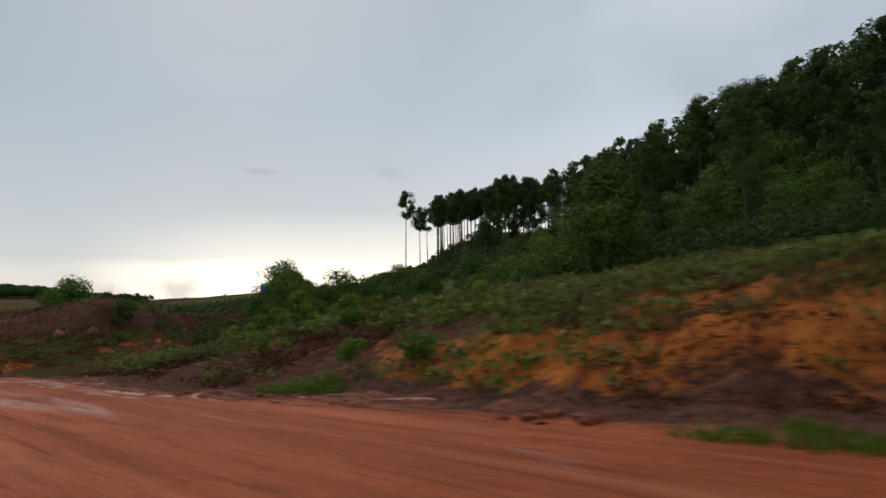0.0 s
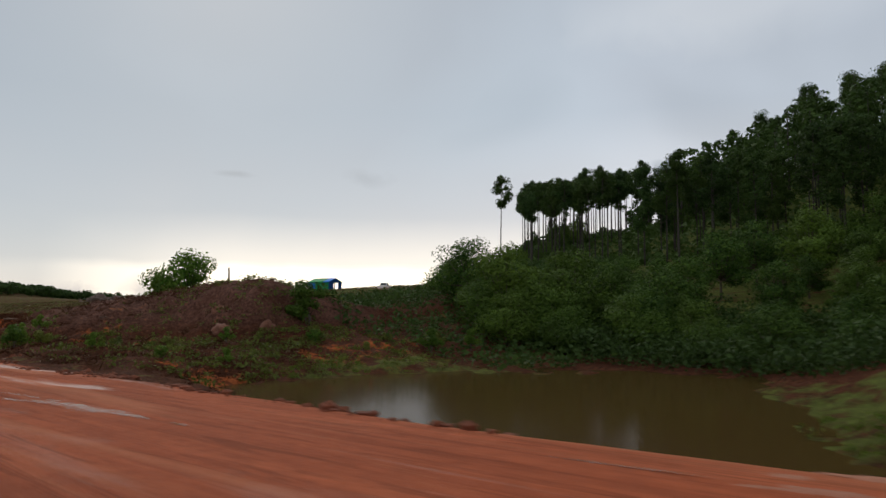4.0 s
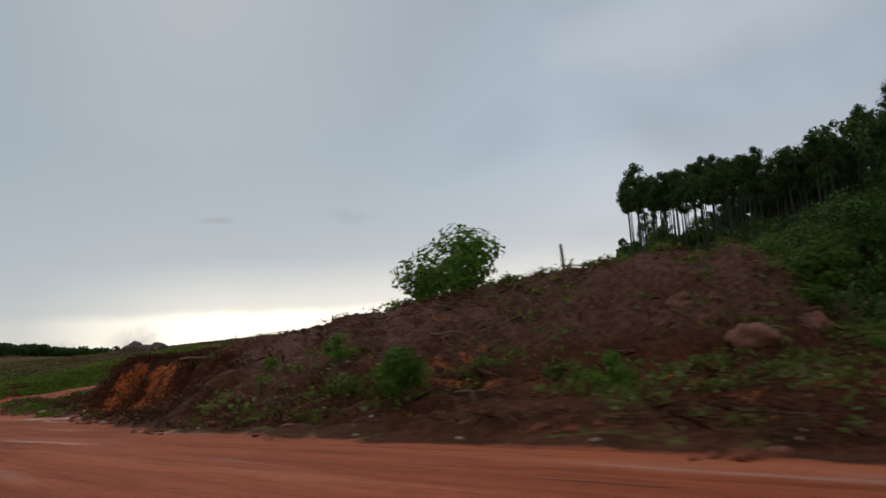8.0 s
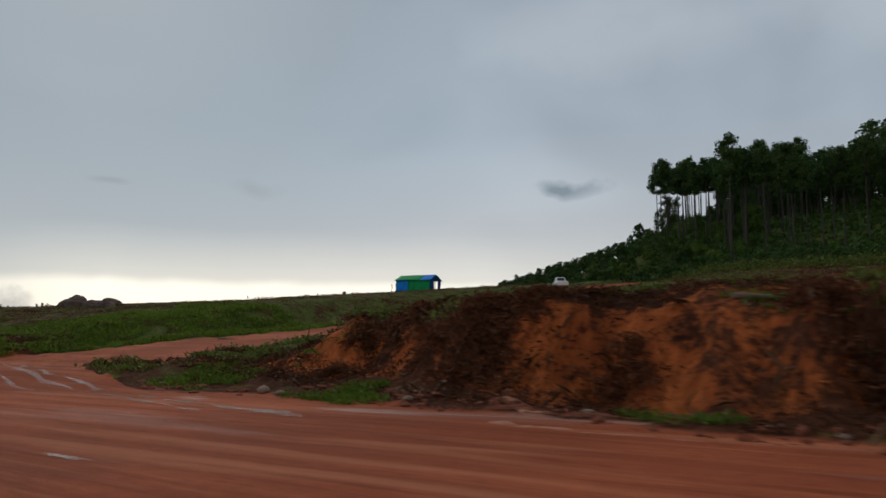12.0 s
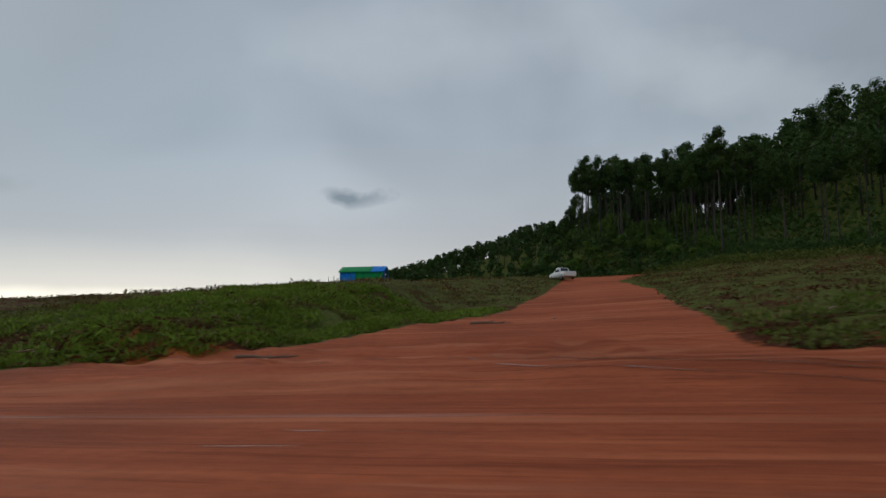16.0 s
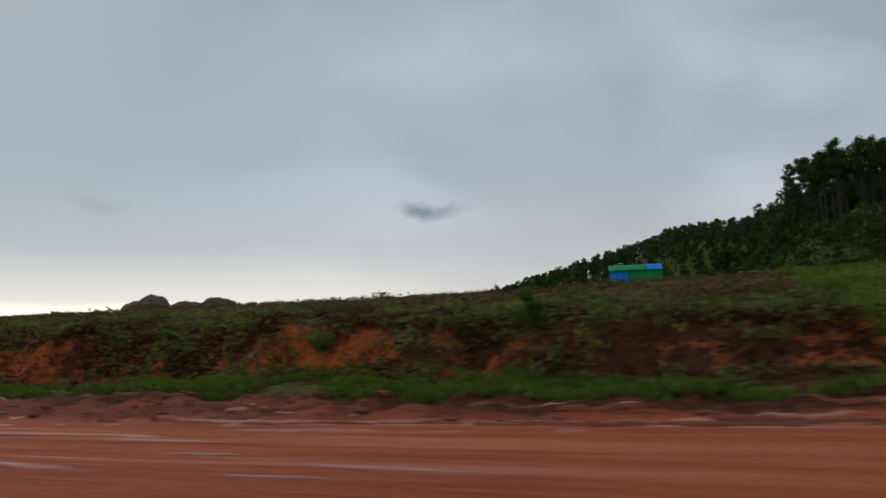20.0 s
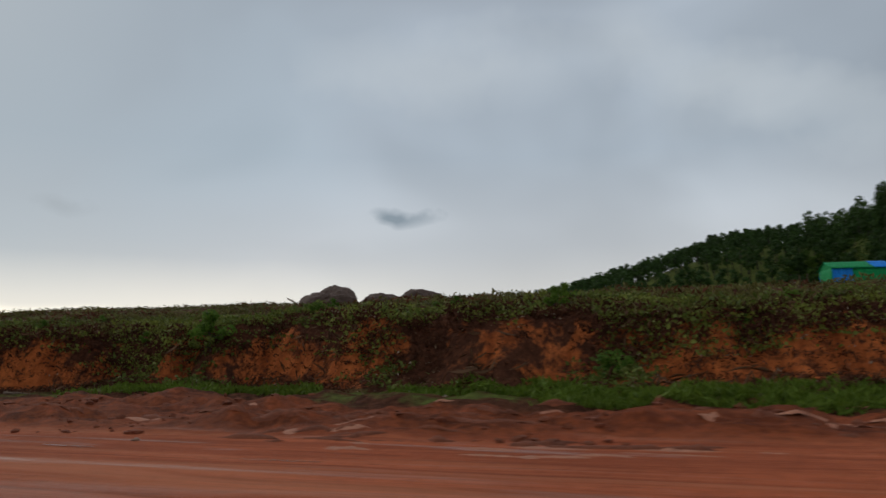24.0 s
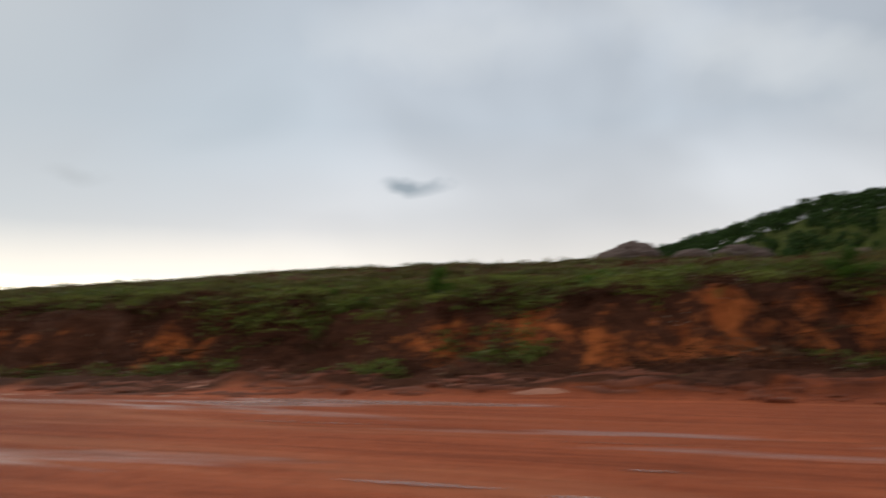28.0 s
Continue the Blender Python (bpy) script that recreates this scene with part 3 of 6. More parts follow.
def build_ground():
    us = stretch(-12, 236, 0.30, (-2600, 4200), 1.09)
    ys = stretch(1.0, 27.0, 0.22, (-3000, 4300), 1.055)
    U, Y = np.meshgrid(us, ys, indexing="ij")
    Z = height(U, Y)
    branch = side_road(U, Y)
    wob = 1.1 * fbm(U / 5.0, U * 0 + 3.1, 3, 5)
    ye, yf, yt = section(U, ROAD_EDGE) + 0.5 * wob, section(U, FOOT_OUT) + wob, section(U, TOP_OUT) + 1.3 * wob
    shoulder = np.where(U > 131, np.clip(yf - 2.4 - ye, 0.6, 8), 0.4) - 2.6 * ease(U, 136, 143) * np.clip(fbm(U / 5, Y / 3, 3, 61) + 0.1, 0, 0.4)
    road = np.clip(np.maximum(1 - ease(Y, ye + shoulder - 1.2, ye + shoulder + 1.0), branch), 0, 1)
    road = road * ease(Y, -8.2, -6.4)
    steep = np.clip(np.hypot(*np.gradient(Z, us, ys)), 0, 2)
    face = ease(Y, yf - 0.5, yf + 1.0) * ease(-Y, -yt - 1.5, -yt + 0.5)
    mound = ease(U, 56, 61) * ease(-U, -90, -82) * ease(Y, 9, 11) * ease(-Y, -32, -29)
    t = np.clip((Y - yf) / (yt - yf), 0, 1)
    middle = np.exp(-((t - 0.42) / 0.30) ** 2)
    early = ease(-U, -30, -14)
    bare = 0.14 + (0.40 - 0.01 * ease(U, 138, 146)) * face * middle * (1 - 0.6 * mound) + (0.12 + 0.26 * ease(-U, -12, -6)) * early * face * np.maximum(middle, 0.8)
    bare = np.where((Y > yt) & (Y < 60), np.maximum(bare, 0.20 + 0.20 * ease(-U, -104, -96) * ease(U, 82, 90)), bare)
    bare = np.maximum(bare, 0.40 * ease(U, 53, 55) * ease(-U, -64, -60) * ease(Y, 19, 21) * ease(-Y, -31, -26))
    bare = bare - 0.24 * ease(U, 11, 15) * ease(-U, -32, -27) * face
    # less soil, more dark litter: it also stands in for shaded hollows in the cut
    bare = bare - 0.24 * ease(U, 76, 80) * ease(-U, -93, -88) * face * ease(-Y, -24, -18)
    slump = fbm(U / 2.4, Y / 3.2, 3, 63)
    bare = bare + face * (0.75 * slump + 0.04) * ease(U, 82, 88) + face * 0.35 * slump * ease(-U, -30, -20)
    bare = bare + (0.16 + 0.5 * slump) * ease(U, 83, 86) * ease(-U, -106, -102) * face
    bare = bare - 0.10 * (1 - ease(-U, -12, -6)) * ease(-U, -30, -24) * face
    bare = bare - 0.16 * ease(U, 195, 201) * face
    verge = np.exp(-((Y - yf + 0.9) / 1.1) ** 2) * (1 - ease(U, 194, 202))
    field = ease(Y, yt - 0.6, yt + 2.5)
    green = 0.20 + 0.3 * ease(-Y, 8, 12) + (0.12 + 0.28 * ease(U, 128, 140)) * verge * (1 - 0.8 * mound) + (0.42 - 0.14 * ease(U, 128, 150)) * field * (1 - mound) - 0.06 * face
    green = green + 0.35 * ease(U, 124, 130) * ease(-U, -144, -137) * ease(Y, 12, 15) * ease(-Y, -40, -30)
    green = green + 0.7 * ease(Y, 98, 114) * ease(-U, -420, -330)
    wood = np.interp(U, (-90, 0, 20, 50, 60, 80, 92, 128), (33, 34, 37, 41, 44, 70, 82, 150))
    green = green + 0.4 * ease(Y, wood - 3, wood + 2) * ease(-U, -130, -122)
    green = np.where(mound > 0.5, green * 0.8, green)
    green = green - 0.36 * ease(Y, 26, 31) * ease(-U, -102, -88) - 0.30 * ease(-U, -34, -26) * ease(-Y, -12, -10)
    green = green + 0.02 * ease(U, 100, 104) * ease(-U, -120, -116) * ease(Y, 12, 13) * ease(-Y, -24, -19)
    green = green - 0.08 * ease(U, 48, 54) * ease(-U, -68, -64) * ease(Y, 9, 12) * ease(-Y, -34, -29)
    bare = bare - 0.05 * ease(U, 75, 77) * ease(-U, -86, -82) * ease(Y, 12, 15) * ease(-Y, -22, -18)
    bare = bare - 0.10 * ease(U, 136, 140) * ease(-U, -156, -150) * face
    wet = (0.15 + 0.4 * ease(U, 186, 200) + 0.5 * ease(Y, ye - 5, ye - 0.5)) * (1 - ease(Y, 8, 9.5) * branch)
    wet = wet + 0.6 * ease(U, 145, 149) * ease(-U, -168, -160) * ease(Y, 4.5, 6) * ease(-Y, -10, -9)
    sub = (U[:-1, :-1] + U[1:, 1:]) / 2, (Y[:-1, :-1] + Y[1:, 1:]) / 2
    r_mid = (road[:-1, :-1] + road[1:, 1:] + road[1:, :-1] + road[:-1, 1:]) / 4
    b_mid = (branch[:-1, :-1] + branch[1:, 1:]) / 2
    f_mid = (face[:-1, :-1] + face[1:, 1:]) / 2
    kind = np.zeros(r_mid.shape, int)
    kind[(f_mid > 0.35) & (sub[0] < 27)] = 3
    kind[(sub[0] > 57) & (sub[0] < 84) & (sub[1] > 10) & (sub[1] < 33) & (r_mid < 0.5)] = 4
    kind[(f_mid > 0.35) & (sub[0] >= 84) & (sub[0] < 104)] = 5
    kind[(f_mid > 0.35) & (sub[0] > 138)] = 6
    kind[r_mid > 0.5] = 1
    kind[(b_mid > 0.5) & (sub[1] > 9.5)] = 2
    nu, ny = len(us), len(ys)
    index = np.arange(nu * ny).reshape(nu, ny)
    quads = np.stack([index[:-1, :-1], index[:-1, 1:], index[1:, 1:], index[1:, :-1]], -1)
    points = np.stack([-U, Y, Z], -1).reshape(-1, 3)
    mud = ease(U, 130, 136) * ease(Y, ye + 0.2, ye + 1.0)
    dry = np.maximum(0.35 * ease(-U, -34, -26) + 0.5 * ease(-U, -14, -6), 0.9 * mound * ease(Z - road_z(U), 0.8, 2.0)) + 0.08 * ease(U, 136, 142)
    layers = {"dry": np.clip(dry, 0, 1), "mud": mud, "road": road, "green": green, "bare": bare, "wet": wet}
    labels = {0: ("ground", "uneven red earth ground with brush, grass and felled scrub"), 1: ("road", "wet red clay dirt road with wheel tracks"),
              2: ("side_road", "red dirt side road climbing over the rise"), 3: ("bank_near", "eroded ochre roadside earth bank with grass on top"),
              4: ("earth_mound", "tall dark brown earth mound with dead litter"), 5: ("bank_middle", "dark roadside cut bank with orange slumps and roots"),
              6: ("bank_long", "long low cut bank of orange soil and brown litter")}
    for k, (name, label) in labels.items():
        pick = quads[kind == k]
        used, flat = np.unique(pick, return_inverse=True)
        me = bpy.data.meshes.new(name)
        n, f = len(used), len(pick)
        me.vertices.add(n)
        me.vertices.foreach_set("co", points[used].astype(np.float32).ravel())
        me.loops.add(4 * f)
        me.loops.foreach_set("vertex_index", flat.reshape(-1).astype(np.int32))
        me.polygons.add(f)
        me.polygons.foreach_set("loop_start", np.arange(0, 4 * f, 4, dtype=np.int32))
        me.polygons.foreach_set("loop_total", np.full(f, 4, np.int32))
        me.update(calc_edges=True)
        me.polygons.foreach_set("use_smooth", np.ones(f, bool))
        for key, values in layers.items():
            me.attributes.new(key, "FLOAT", "POINT").data.foreach_set("value", values.reshape(-1)[used].astype(np.float32))
        me.materials.append(EARTH)
        tagged(new(name, me), label, name.split("_")[-1] if k != 0 else "ground", kind="structure")


build_ground()


def ground_at(x, y):
    return float(height(np.array([-x]), np.array([y]))[0])


def build_pond():
    bm = bmesh.new()
    ring = []
    for k in range(72):
        a = 2 * math.pi * k / 72
        ring.append(bm.verts.new((-44 + 18 * math.cos(a), 25 + 20 * math.sin(a), WATER_Z)))
    bm.faces.new(ring)
    me = bpy.data.meshes.new("water")
    bm.to_mesh(me)
    bm.free()
    me.materials.append(WATER)
    tagged(new("water", me), "still brown pond water between the road and the woods", "pond", kind="structure")


build_pond()


# ---- helpers for things ----
def part(name, bm, mat, parent, label=""):
    me = bpy.data.meshes.new(name)
    bm.to_mesh(me)
    bm.free()
    me.materials.append(mat)
    ob = new(name, me)
    ob.parent = parent
    return tagged(ob, label)


def part_mesh(name, me, parent, label=""):
    ob = new(name, me)
    ob.parent = parent
    return tagged(ob, label)


def thing(name, label, category, group="", at=(0, 0, 0), kind=""):
    ob = new(name)
    ob.location = at
    return tagged(ob, label, category, group, kind)


def tube(bm, path, radii, sides=7):
    """A tapered limb along a path of points."""
    rings = []
    for k, p in enumerate(path):
        p = Vector(p)
        a, b = Vector(path[max(k - 1, 0)]), Vector(path[min(k + 1, len(path) - 1)])
        d = (b - a).normalized()
        s = d.cross(Vector((0.3, 1, 0.1))).normalized()
        t = d.cross(s)
        rings.append([bm.verts.new(p + (s * math.cos(2 * math.pi * j / sides) + t * math.sin(2 * math.pi * j / sides)) * radii[k]) for j in range(sides)])
    for r0, r1 in zip(rings, rings[1:]):
        for j in range(sides):
            f = bm.faces.new((r0[j], r0[(j + 1) % sides], r1[(j + 1) % sides], r1[j]))
            f.smooth = True
    bm.faces.new(rings[0][::-1])
    bm.faces.new(rings[-1])


def leaves_mesh(name, centres, sizes, mat, rng, droop=0.3, slim=0.55, up=0.0, out=None):
    """Many small folded leaves, each two triangles on four corners, as one mesh."""
    n = len(centres)
    d = rng.normal(size=(n, 3))
    d[:, 2] = d[:, 2] * 0.7 - droop + up
    d /= np.linalg.norm(d, axis=1, keepdims=True)
    s = np.cross(d, rng.normal(size=(n, 3)))
    if out is not None:
        # leaves lie along the clump's skin and turn their faces outwards
        skin = out + rng.normal(size=(n, 3)) * 0.38
        skin /= np.linalg.norm(skin, axis=1, keepdims=True)
        d = d - skin * np.sum(d * skin, axis=1, keepdims=True)
        d /= np.linalg.norm(d, axis=1, keepdims=True)
        s = np.cross(skin, d)
    s /= np.linalg.norm(s, axis=1, keepdims=True)
    half, wide = sizes[:, None] * 0.5, sizes[:, None] * 0.5 * slim
    lift = np.cross(d, s) * sizes[:, None] * 0.12
    v = np.stack([centres - d * half, centres + s * wide + lift, centres + d * half, centres - s * wide + lift], 1).reshape(-1, 3)
    base = np.arange(n)[:, None] * 4
    faces = np.concatenate([base + [0, 1, 2], base + [0, 2, 3]], 1).reshape(-1, 3)
    me = bpy.data.meshes.new(name)
    me.vertices.add(4 * n)
    me.vertices.foreach_set("co", v.astype(np.float32).ravel())
    me.loops.add(6 * n)
    me.loops.foreach_set("vertex_index", faces.astype(np.int32).ravel())
    me.polygons.add(2 * n)
    me.polygons.foreach_set("loop_start", np.arange(0, 6 * n, 3, dtype=np.int32))
    me.polygons.foreach_set("loop_total", np.full(2 * n, 3, np.int32))
    me.update(calc_edges=True)
    me.materials.append(mat)
    return me


def clump_points(rng, centre, radius, count):
    """Points near the skin of a lumpy ball."""
    d = rng.normal(size=(count, 3))
    d /= np.linalg.norm(d, axis=1, keepdims=True)
    r = radius * rng.uniform(0.35, 1.0, size=(count, 1)) ** 0.5
    return np.asarray(centre) + d * r * np.array([1, 1, 0.8])


def outward(points, centre, core):
    """Which way each leaf of a clump faces: out of the clump, out of the crown and a little up."""
    a, b = points - np.asarray(centre), points - np.asarray(core)
    a /= np.linalg.norm(a, axis=1, keepdims=True) + 1e-6
    b /= np.linalg.norm(b, axis=1, keepdims=True) + 1e-6
    return a * 0.75 + b * 0.45 + np.array([0, 0, 0.2])


# ---- trees ----
def make_eucalyptus(seed, tall, bare, crown_r, count, label, leaf=0.40):
    """A plantation eucalyptus: a thin straight trunk, short limbs, a crown of drooping leaf clumps."""
    rng = np.random.default_rng(seed)
    tree = thing("eucalyptus_tree", label, "tree", "eucalyptus plantation")
    lean = rng.uniform(-0.02, 0.02, 2) * tall
    bm = bmesh.new()
    path = [(lean[0] * (k / 6) ** 2, lean[1] * (k / 6) ** 2, tall * 0.97 * k / 6 - (0.4 if k == 0 else 0)) for k in range(7)]
    tube(bm, path, [0.115 * (1 - 0.8 * k / 6) + 0.015 for k in range(7)], 7)
    centres, sizes, outs = [], [], []
    limbs = 18
    for k in range(limbs):
        f = bare + (1 - bare) * (k + rng.uniform(0, 0.8)) / limbs
        z = tall * f
        a = rng.uniform(0, 2 * math.pi)
        shape = math.sin(math.pi * min(0.93, (f - bare) / (1 - bare) * 0.70 + 0.25)) ** 0.6
        reach = crown_r * shape * rng.uniform(0.55, 1.1)
        start = Vector((lean[0] * f * f, lean[1] * f * f, z - reach * 0.5))
        end = start + Vector((math.cos(a) * reach, math.sin(a) * reach, reach * rng.uniform(0.4, 0.9)))
        tube(bm, [start, (start + end) / 2 + Vector((0, 0, 0.1)), end], [0.05, 0.035, 0.012], 4)
        for c, r in ((end, crown_r * 0.44), ((start * 0.4 + end * 0.6), crown_r * 0.40)):
            m = count // (limbs * 2)
            centres.append(clump_points(rng, c, r * rng.uniform(0.65, 1.2), m))
            outs.append(outward(centres[-1], c, (start.x, start.y, tall * (0.4 * bare + 0.6))))
            sizes.append(rng.uniform(0.55, 1.25, m) * leaf)
    part("trunk", bm, BARK, tree, "pale straight trunk with short limbs")
    part_mesh("crown", leaves_mesh("crown", np.concatenate(centres), np.concatenate(sizes), EUCA_LEAF, rng, 0.7, 0.45, 0.0, np.concatenate(outs)), tree)
    return tree


def make_broadleaf(seed, tall, wide, count, label, leaf, mat, name="broadleaf_tree", category="tree", group="woodland edge", stems=1, bark=None):
    """A branching tree or bush: forked stem, limbs and a lumpy open crown of leaves."""
    rng = np.random.default_rng(seed)
    tree = thing(name, label, category, group)
    bm = bmesh.new()
    centres, sizes, outs = [], [], []
    limbs = max(7, min(26, int(count / 200)))
    for s in range(stems):
        a0 = rng.uniform(0, 6.28)
        foot = Vector((math.cos(a0) * wide * 0.08 * (stems > 1), math.sin(a0) * wide * 0.08 * (stems > 1), -0.3))
        fork = foot + Vector((rng.normal() * wide * 0.06, rng.normal() * wide * 0.06, tall * rng.uniform(0.3, 0.42) + 0.3))
        tube(bm, [foot, (foot + fork) / 2 + Vector((rng.normal() * 0.05 * wide, 0, 0)), fork], [tall * 0.022, tall * 0.018, tall * 0.013], 7)
        for k in range(limbs // stems + 1):
            a, e = rng.uniform(0, 6.28), rng.uniform(-0.15, 1.45)
            reach = wide * 0.5 * math.cos(e) * rng.uniform(0.6, 1.1)
            end = Vector((fork.x + math.cos(a) * reach, fork.y + math.sin(a) * reach, fork.z + (tall - fork.z) * (0.08 + 0.88 * math.sin(max(e, 0)) * rng.uniform(0.75, 1.05))))
            mid = fork * 0.45 + end * 0.55 + Vector((0, 0, -0.04 * tall))
            tube(bm, [fork, mid, end], [tall * 0.010, tall * 0.006, tall * 0.002], 5)
            m = count // limbs
            r = wide * rng.uniform(0.13, 0.23)
            centres += [clump_points(rng, end, r, m * 2 // 3), clump_points(rng, mid, r * 0.8, m // 3)]
            core = (fork.x, fork.y, fork.z + 0.2 * tall)
            outs += [outward(centres[-2], end, core), outward(centres[-1], mid, core)]
            sizes.append(rng.uniform(0.6, 1.3, m * 2 // 3 + m // 3) * leaf)
    part("trunk", bm, bark or DARK_BARK, tree)
    part_mesh("crown", leaves_mesh("crown", np.concatenate(centres), np.concatenate(sizes), mat, rng, 0.15, 0.6, 0.0, np.concatenate(outs)), tree)
    return tree


EDGE_U = (-90, 0, 20, 50, 60, 80, 92, 100, 104, 109, 114, 121, 126, 128)
EDGE_Y = (33, 34, 37, 44, 47, 72, 84, 90, 95, 102.5, 110, 120, 137, 190)
TALL_U = (-90, 0, 40, 60, 80, 92, 96, 100, 104, 109, 114, 121, 126, 128)
TALL_Y = (70, 72, 76, 79, 83, 87, 93, 100, 104.5, 109.5, 114.5, 122, 137, 190)


def forest_edge(u):
    return float(np.interp(u, EDGE_U, EDGE_Y))


def place(proto, x, y, turn, size, sink=0.0):
    m = pose(x, y, ground_at(x, y) - sink, 0, 0, turn) @ Matrix.Scale(size, 4)
    ob = copy_thing(proto, m)
    ob.scale = (size, size, size)
    return ob


def discard(ob):
    for o in [*ob.children_recursive, ob]:
        bpy.data.objects.remove(o)


def build_forest():
    rng = np.random.default_rng(7)
    kinds = [make_eucalyptus(11, 15.2, 0.68, 1.6, 2100, "tall eucalyptus with bare trunk and narrow crown"),
             make_eucalyptus(12, 14.8, 0.52, 1.85, 2700, "tall eucalyptus with a fuller dark crown"),
             make_eucalyptus(13, 15.6, 0.71, 1.55, 2000, "tall thin eucalyptus with a small top crown"),
             make_eucalyptus(14, 14.5, 0.36, 2.0, 3100, "eucalyptus leafy far down its trunk")]
    low = [make_broadleaf(21, 7.0, 7.0, 6400, "dense dark broadleaf tree at the wood's edge", 0.27, BROAD_LEAF),
           make_broadleaf(22, 5.5, 6.5, 5800, "spreading broadleaf tree at the wood's edge", 0.26, BROAD_LEAF),
           make_broadleaf(23, 8.0, 6.0, 6600, "upright broadleaf tree in the woodland", 0.28, BROAD_LEAF)]
    for u in np.concatenate([np.arange(-60, 80, 4.4), np.arange(80, 128, 3.2)]):
        e = float(np.interp(u, TALL_U, TALL_Y))
        for k, d in enumerate((1, 6, 11.5, 18, 26, 34, 42)):
            if (k > (2 if u < 82 else 1) and 72 < u < 98) or (k > 4 and u < 90):
                continue
            kind = kinds[(0, 2)[rng.integers(2)]] if u > 74 and u > 5 + 0.64 * (e + d) else kinds[rng.integers(1, 4)]
            place(kind, -(u + rng.uniform(-1.6, 1.6)), e + d + rng.uniform(-1.8, 1.8), rng.uniform(0, 360), rng.uniform(0.94, 1.06) * (0.89 if 52 < u < 98 else 1.0))
    for u in np.arange(92, 125, 4.2):
        for y in np.arange(186, 206, 5.5):
            place(kinds[(1, 3)[rng.integers(2)]], -(u + rng.uniform(-1.6, 1.6)), y + rng.uniform(-1.8, 1.8), rng.uniform(0, 360), rng.uniform(0.82, 0.95))
    for y in np.arange(132, 186, 5.0):
        for u in np.arange(84, 3 + 0.64 * y, 5.0):
            if u < 122:
                place(kinds[3], -(u + rng.uniform(-2, 2)), y + rng.uniform(-2, 2), rng.uniform(0, 360), rng.uniform(0.75, 0.95))
    # the one that stands above the others, and lean ones at the corner
    place(kinds[2], -103.8, 94.1, 40, 1.17)
    # leafy young ones that close the open end of the rows
    for u, y, size in ((127.5, 146, 0.55), (129, 154, 0.6), (126.5, 152, 0.7), (128.5, 162, 0.62), (125, 143, 0.66), (130, 170, 0.6), (127, 160, 0.75)):
        place(kinds[3], -u, y, 61 * u, size, 0.2)
    tall = make_eucalyptus(15, 16.0, 0.58, 2.7, 1500, "tall eucalyptus standing above the wood with open tiers of leaves", 0.42)
    for u, y, top in ((76.7, 153.3, 44), (69.8, 160.9, 50.5), (61, 162, 51.5), (55, 160, 51.5), (47, 156, 52), (40, 150, 50.5), (32, 146, 50), (24, 140, 48.5), (58, 150, 48), (36, 138, 47), (15, 136, 46), (66, 150, 45), (50, 140, 45.5)):
        place(tall, -u, y, 47 * u, (top - ground_at(-u, y)) / 16.4)
    for u, y, top in ((76.7, 153.3, 43.0), (69.8, 160.9, 49.7), (62, 164, 50.5), (56, 166, 52), (48, 160, 52), (82, 150, 40), (66, 152, 46)):
        place(kinds[2], -u, y, 31 * u, (top - ground_at(-u, y)) / 16.0)
    for u in np.arange(-40, 84, 5.6):
        e, far = forest_edge(u), float(np.interp(u, TALL_U, TALL_Y)) + 3
        if u > 55:
            far = min(far, e + 12 if u < 70 else e + 5)
        for y in np.arange(e, far, 7.0):
            size = (rng.uniform(0.4, 1.0) + 0.3 * min(1, (y - e) / 25)) * float(np.interp(u, (20, 28, 52, 57), (1.0, 0.8, 0.8, 0.52)))
            if u < 20 and rng.uniform() < 0.6:
                place(kinds[(1, 3)[rng.integers(2)]], -(u + rng.uniform(-2.2, 2.2)), y + rng.uniform(-2.2, 2.2), rng.uniform(0, 360), 0.40 + 0.16 * size, 0.2)
            else:
                place(low[rng.integers(3)], -(u + rng.uniform(-2.2, 2.2)), y + rng.uniform(-2.2, 2.2), rng.uniform(0, 360), size * (0.7 if u < 20 else 1.0), 0.3)
    # bushy trees on the pond's far shore and on the shelf beside it
    for u in np.arange(105, 128, 3.6):
        for d in (5, 11, 18, 26):
            place(low[rng.integers(3)], -(u + rng.uniform(-1.5, 1.5)), forest_edge(u) + d + rng.uniform(-2, 2), rng.uniform(0, 360), rng.uniform(0.28, 0.5) * (1.0 if d < 12 else 1.6), 0.2)
    for u, y, size in ((28, 37, 0.5), (33, 38, 0.55), (37, 39, 0.5), (42, 40, 0.55), (46, 39.5, 0.5), (50, 39, 0.6), (54, 36, 0.5), (57, 35, 0.55), (60, 36, 0.6), (30, 41, 0.6), (34, 43, 0.7), (38, 42, 0.5), (43, 44, 0.6), (47, 42.5, 0.55), (51, 42, 0.75), (55, 39, 0.6), (58, 39, 0.8), (61, 40, 0.9), (64, 41, 0.85), (67.4, 42.6, 0.8), (70, 45, 0.72), (73, 47, 0.66), (76, 50, 0.6), (57, 43, 0.9), (52, 46, 0.9)):
        place(low[rng.integers(2)], -u, y, rng.uniform(0, 360), size, 0.5)
    for k in kinds + low + [tall]:
        discard(k)


build_forest()


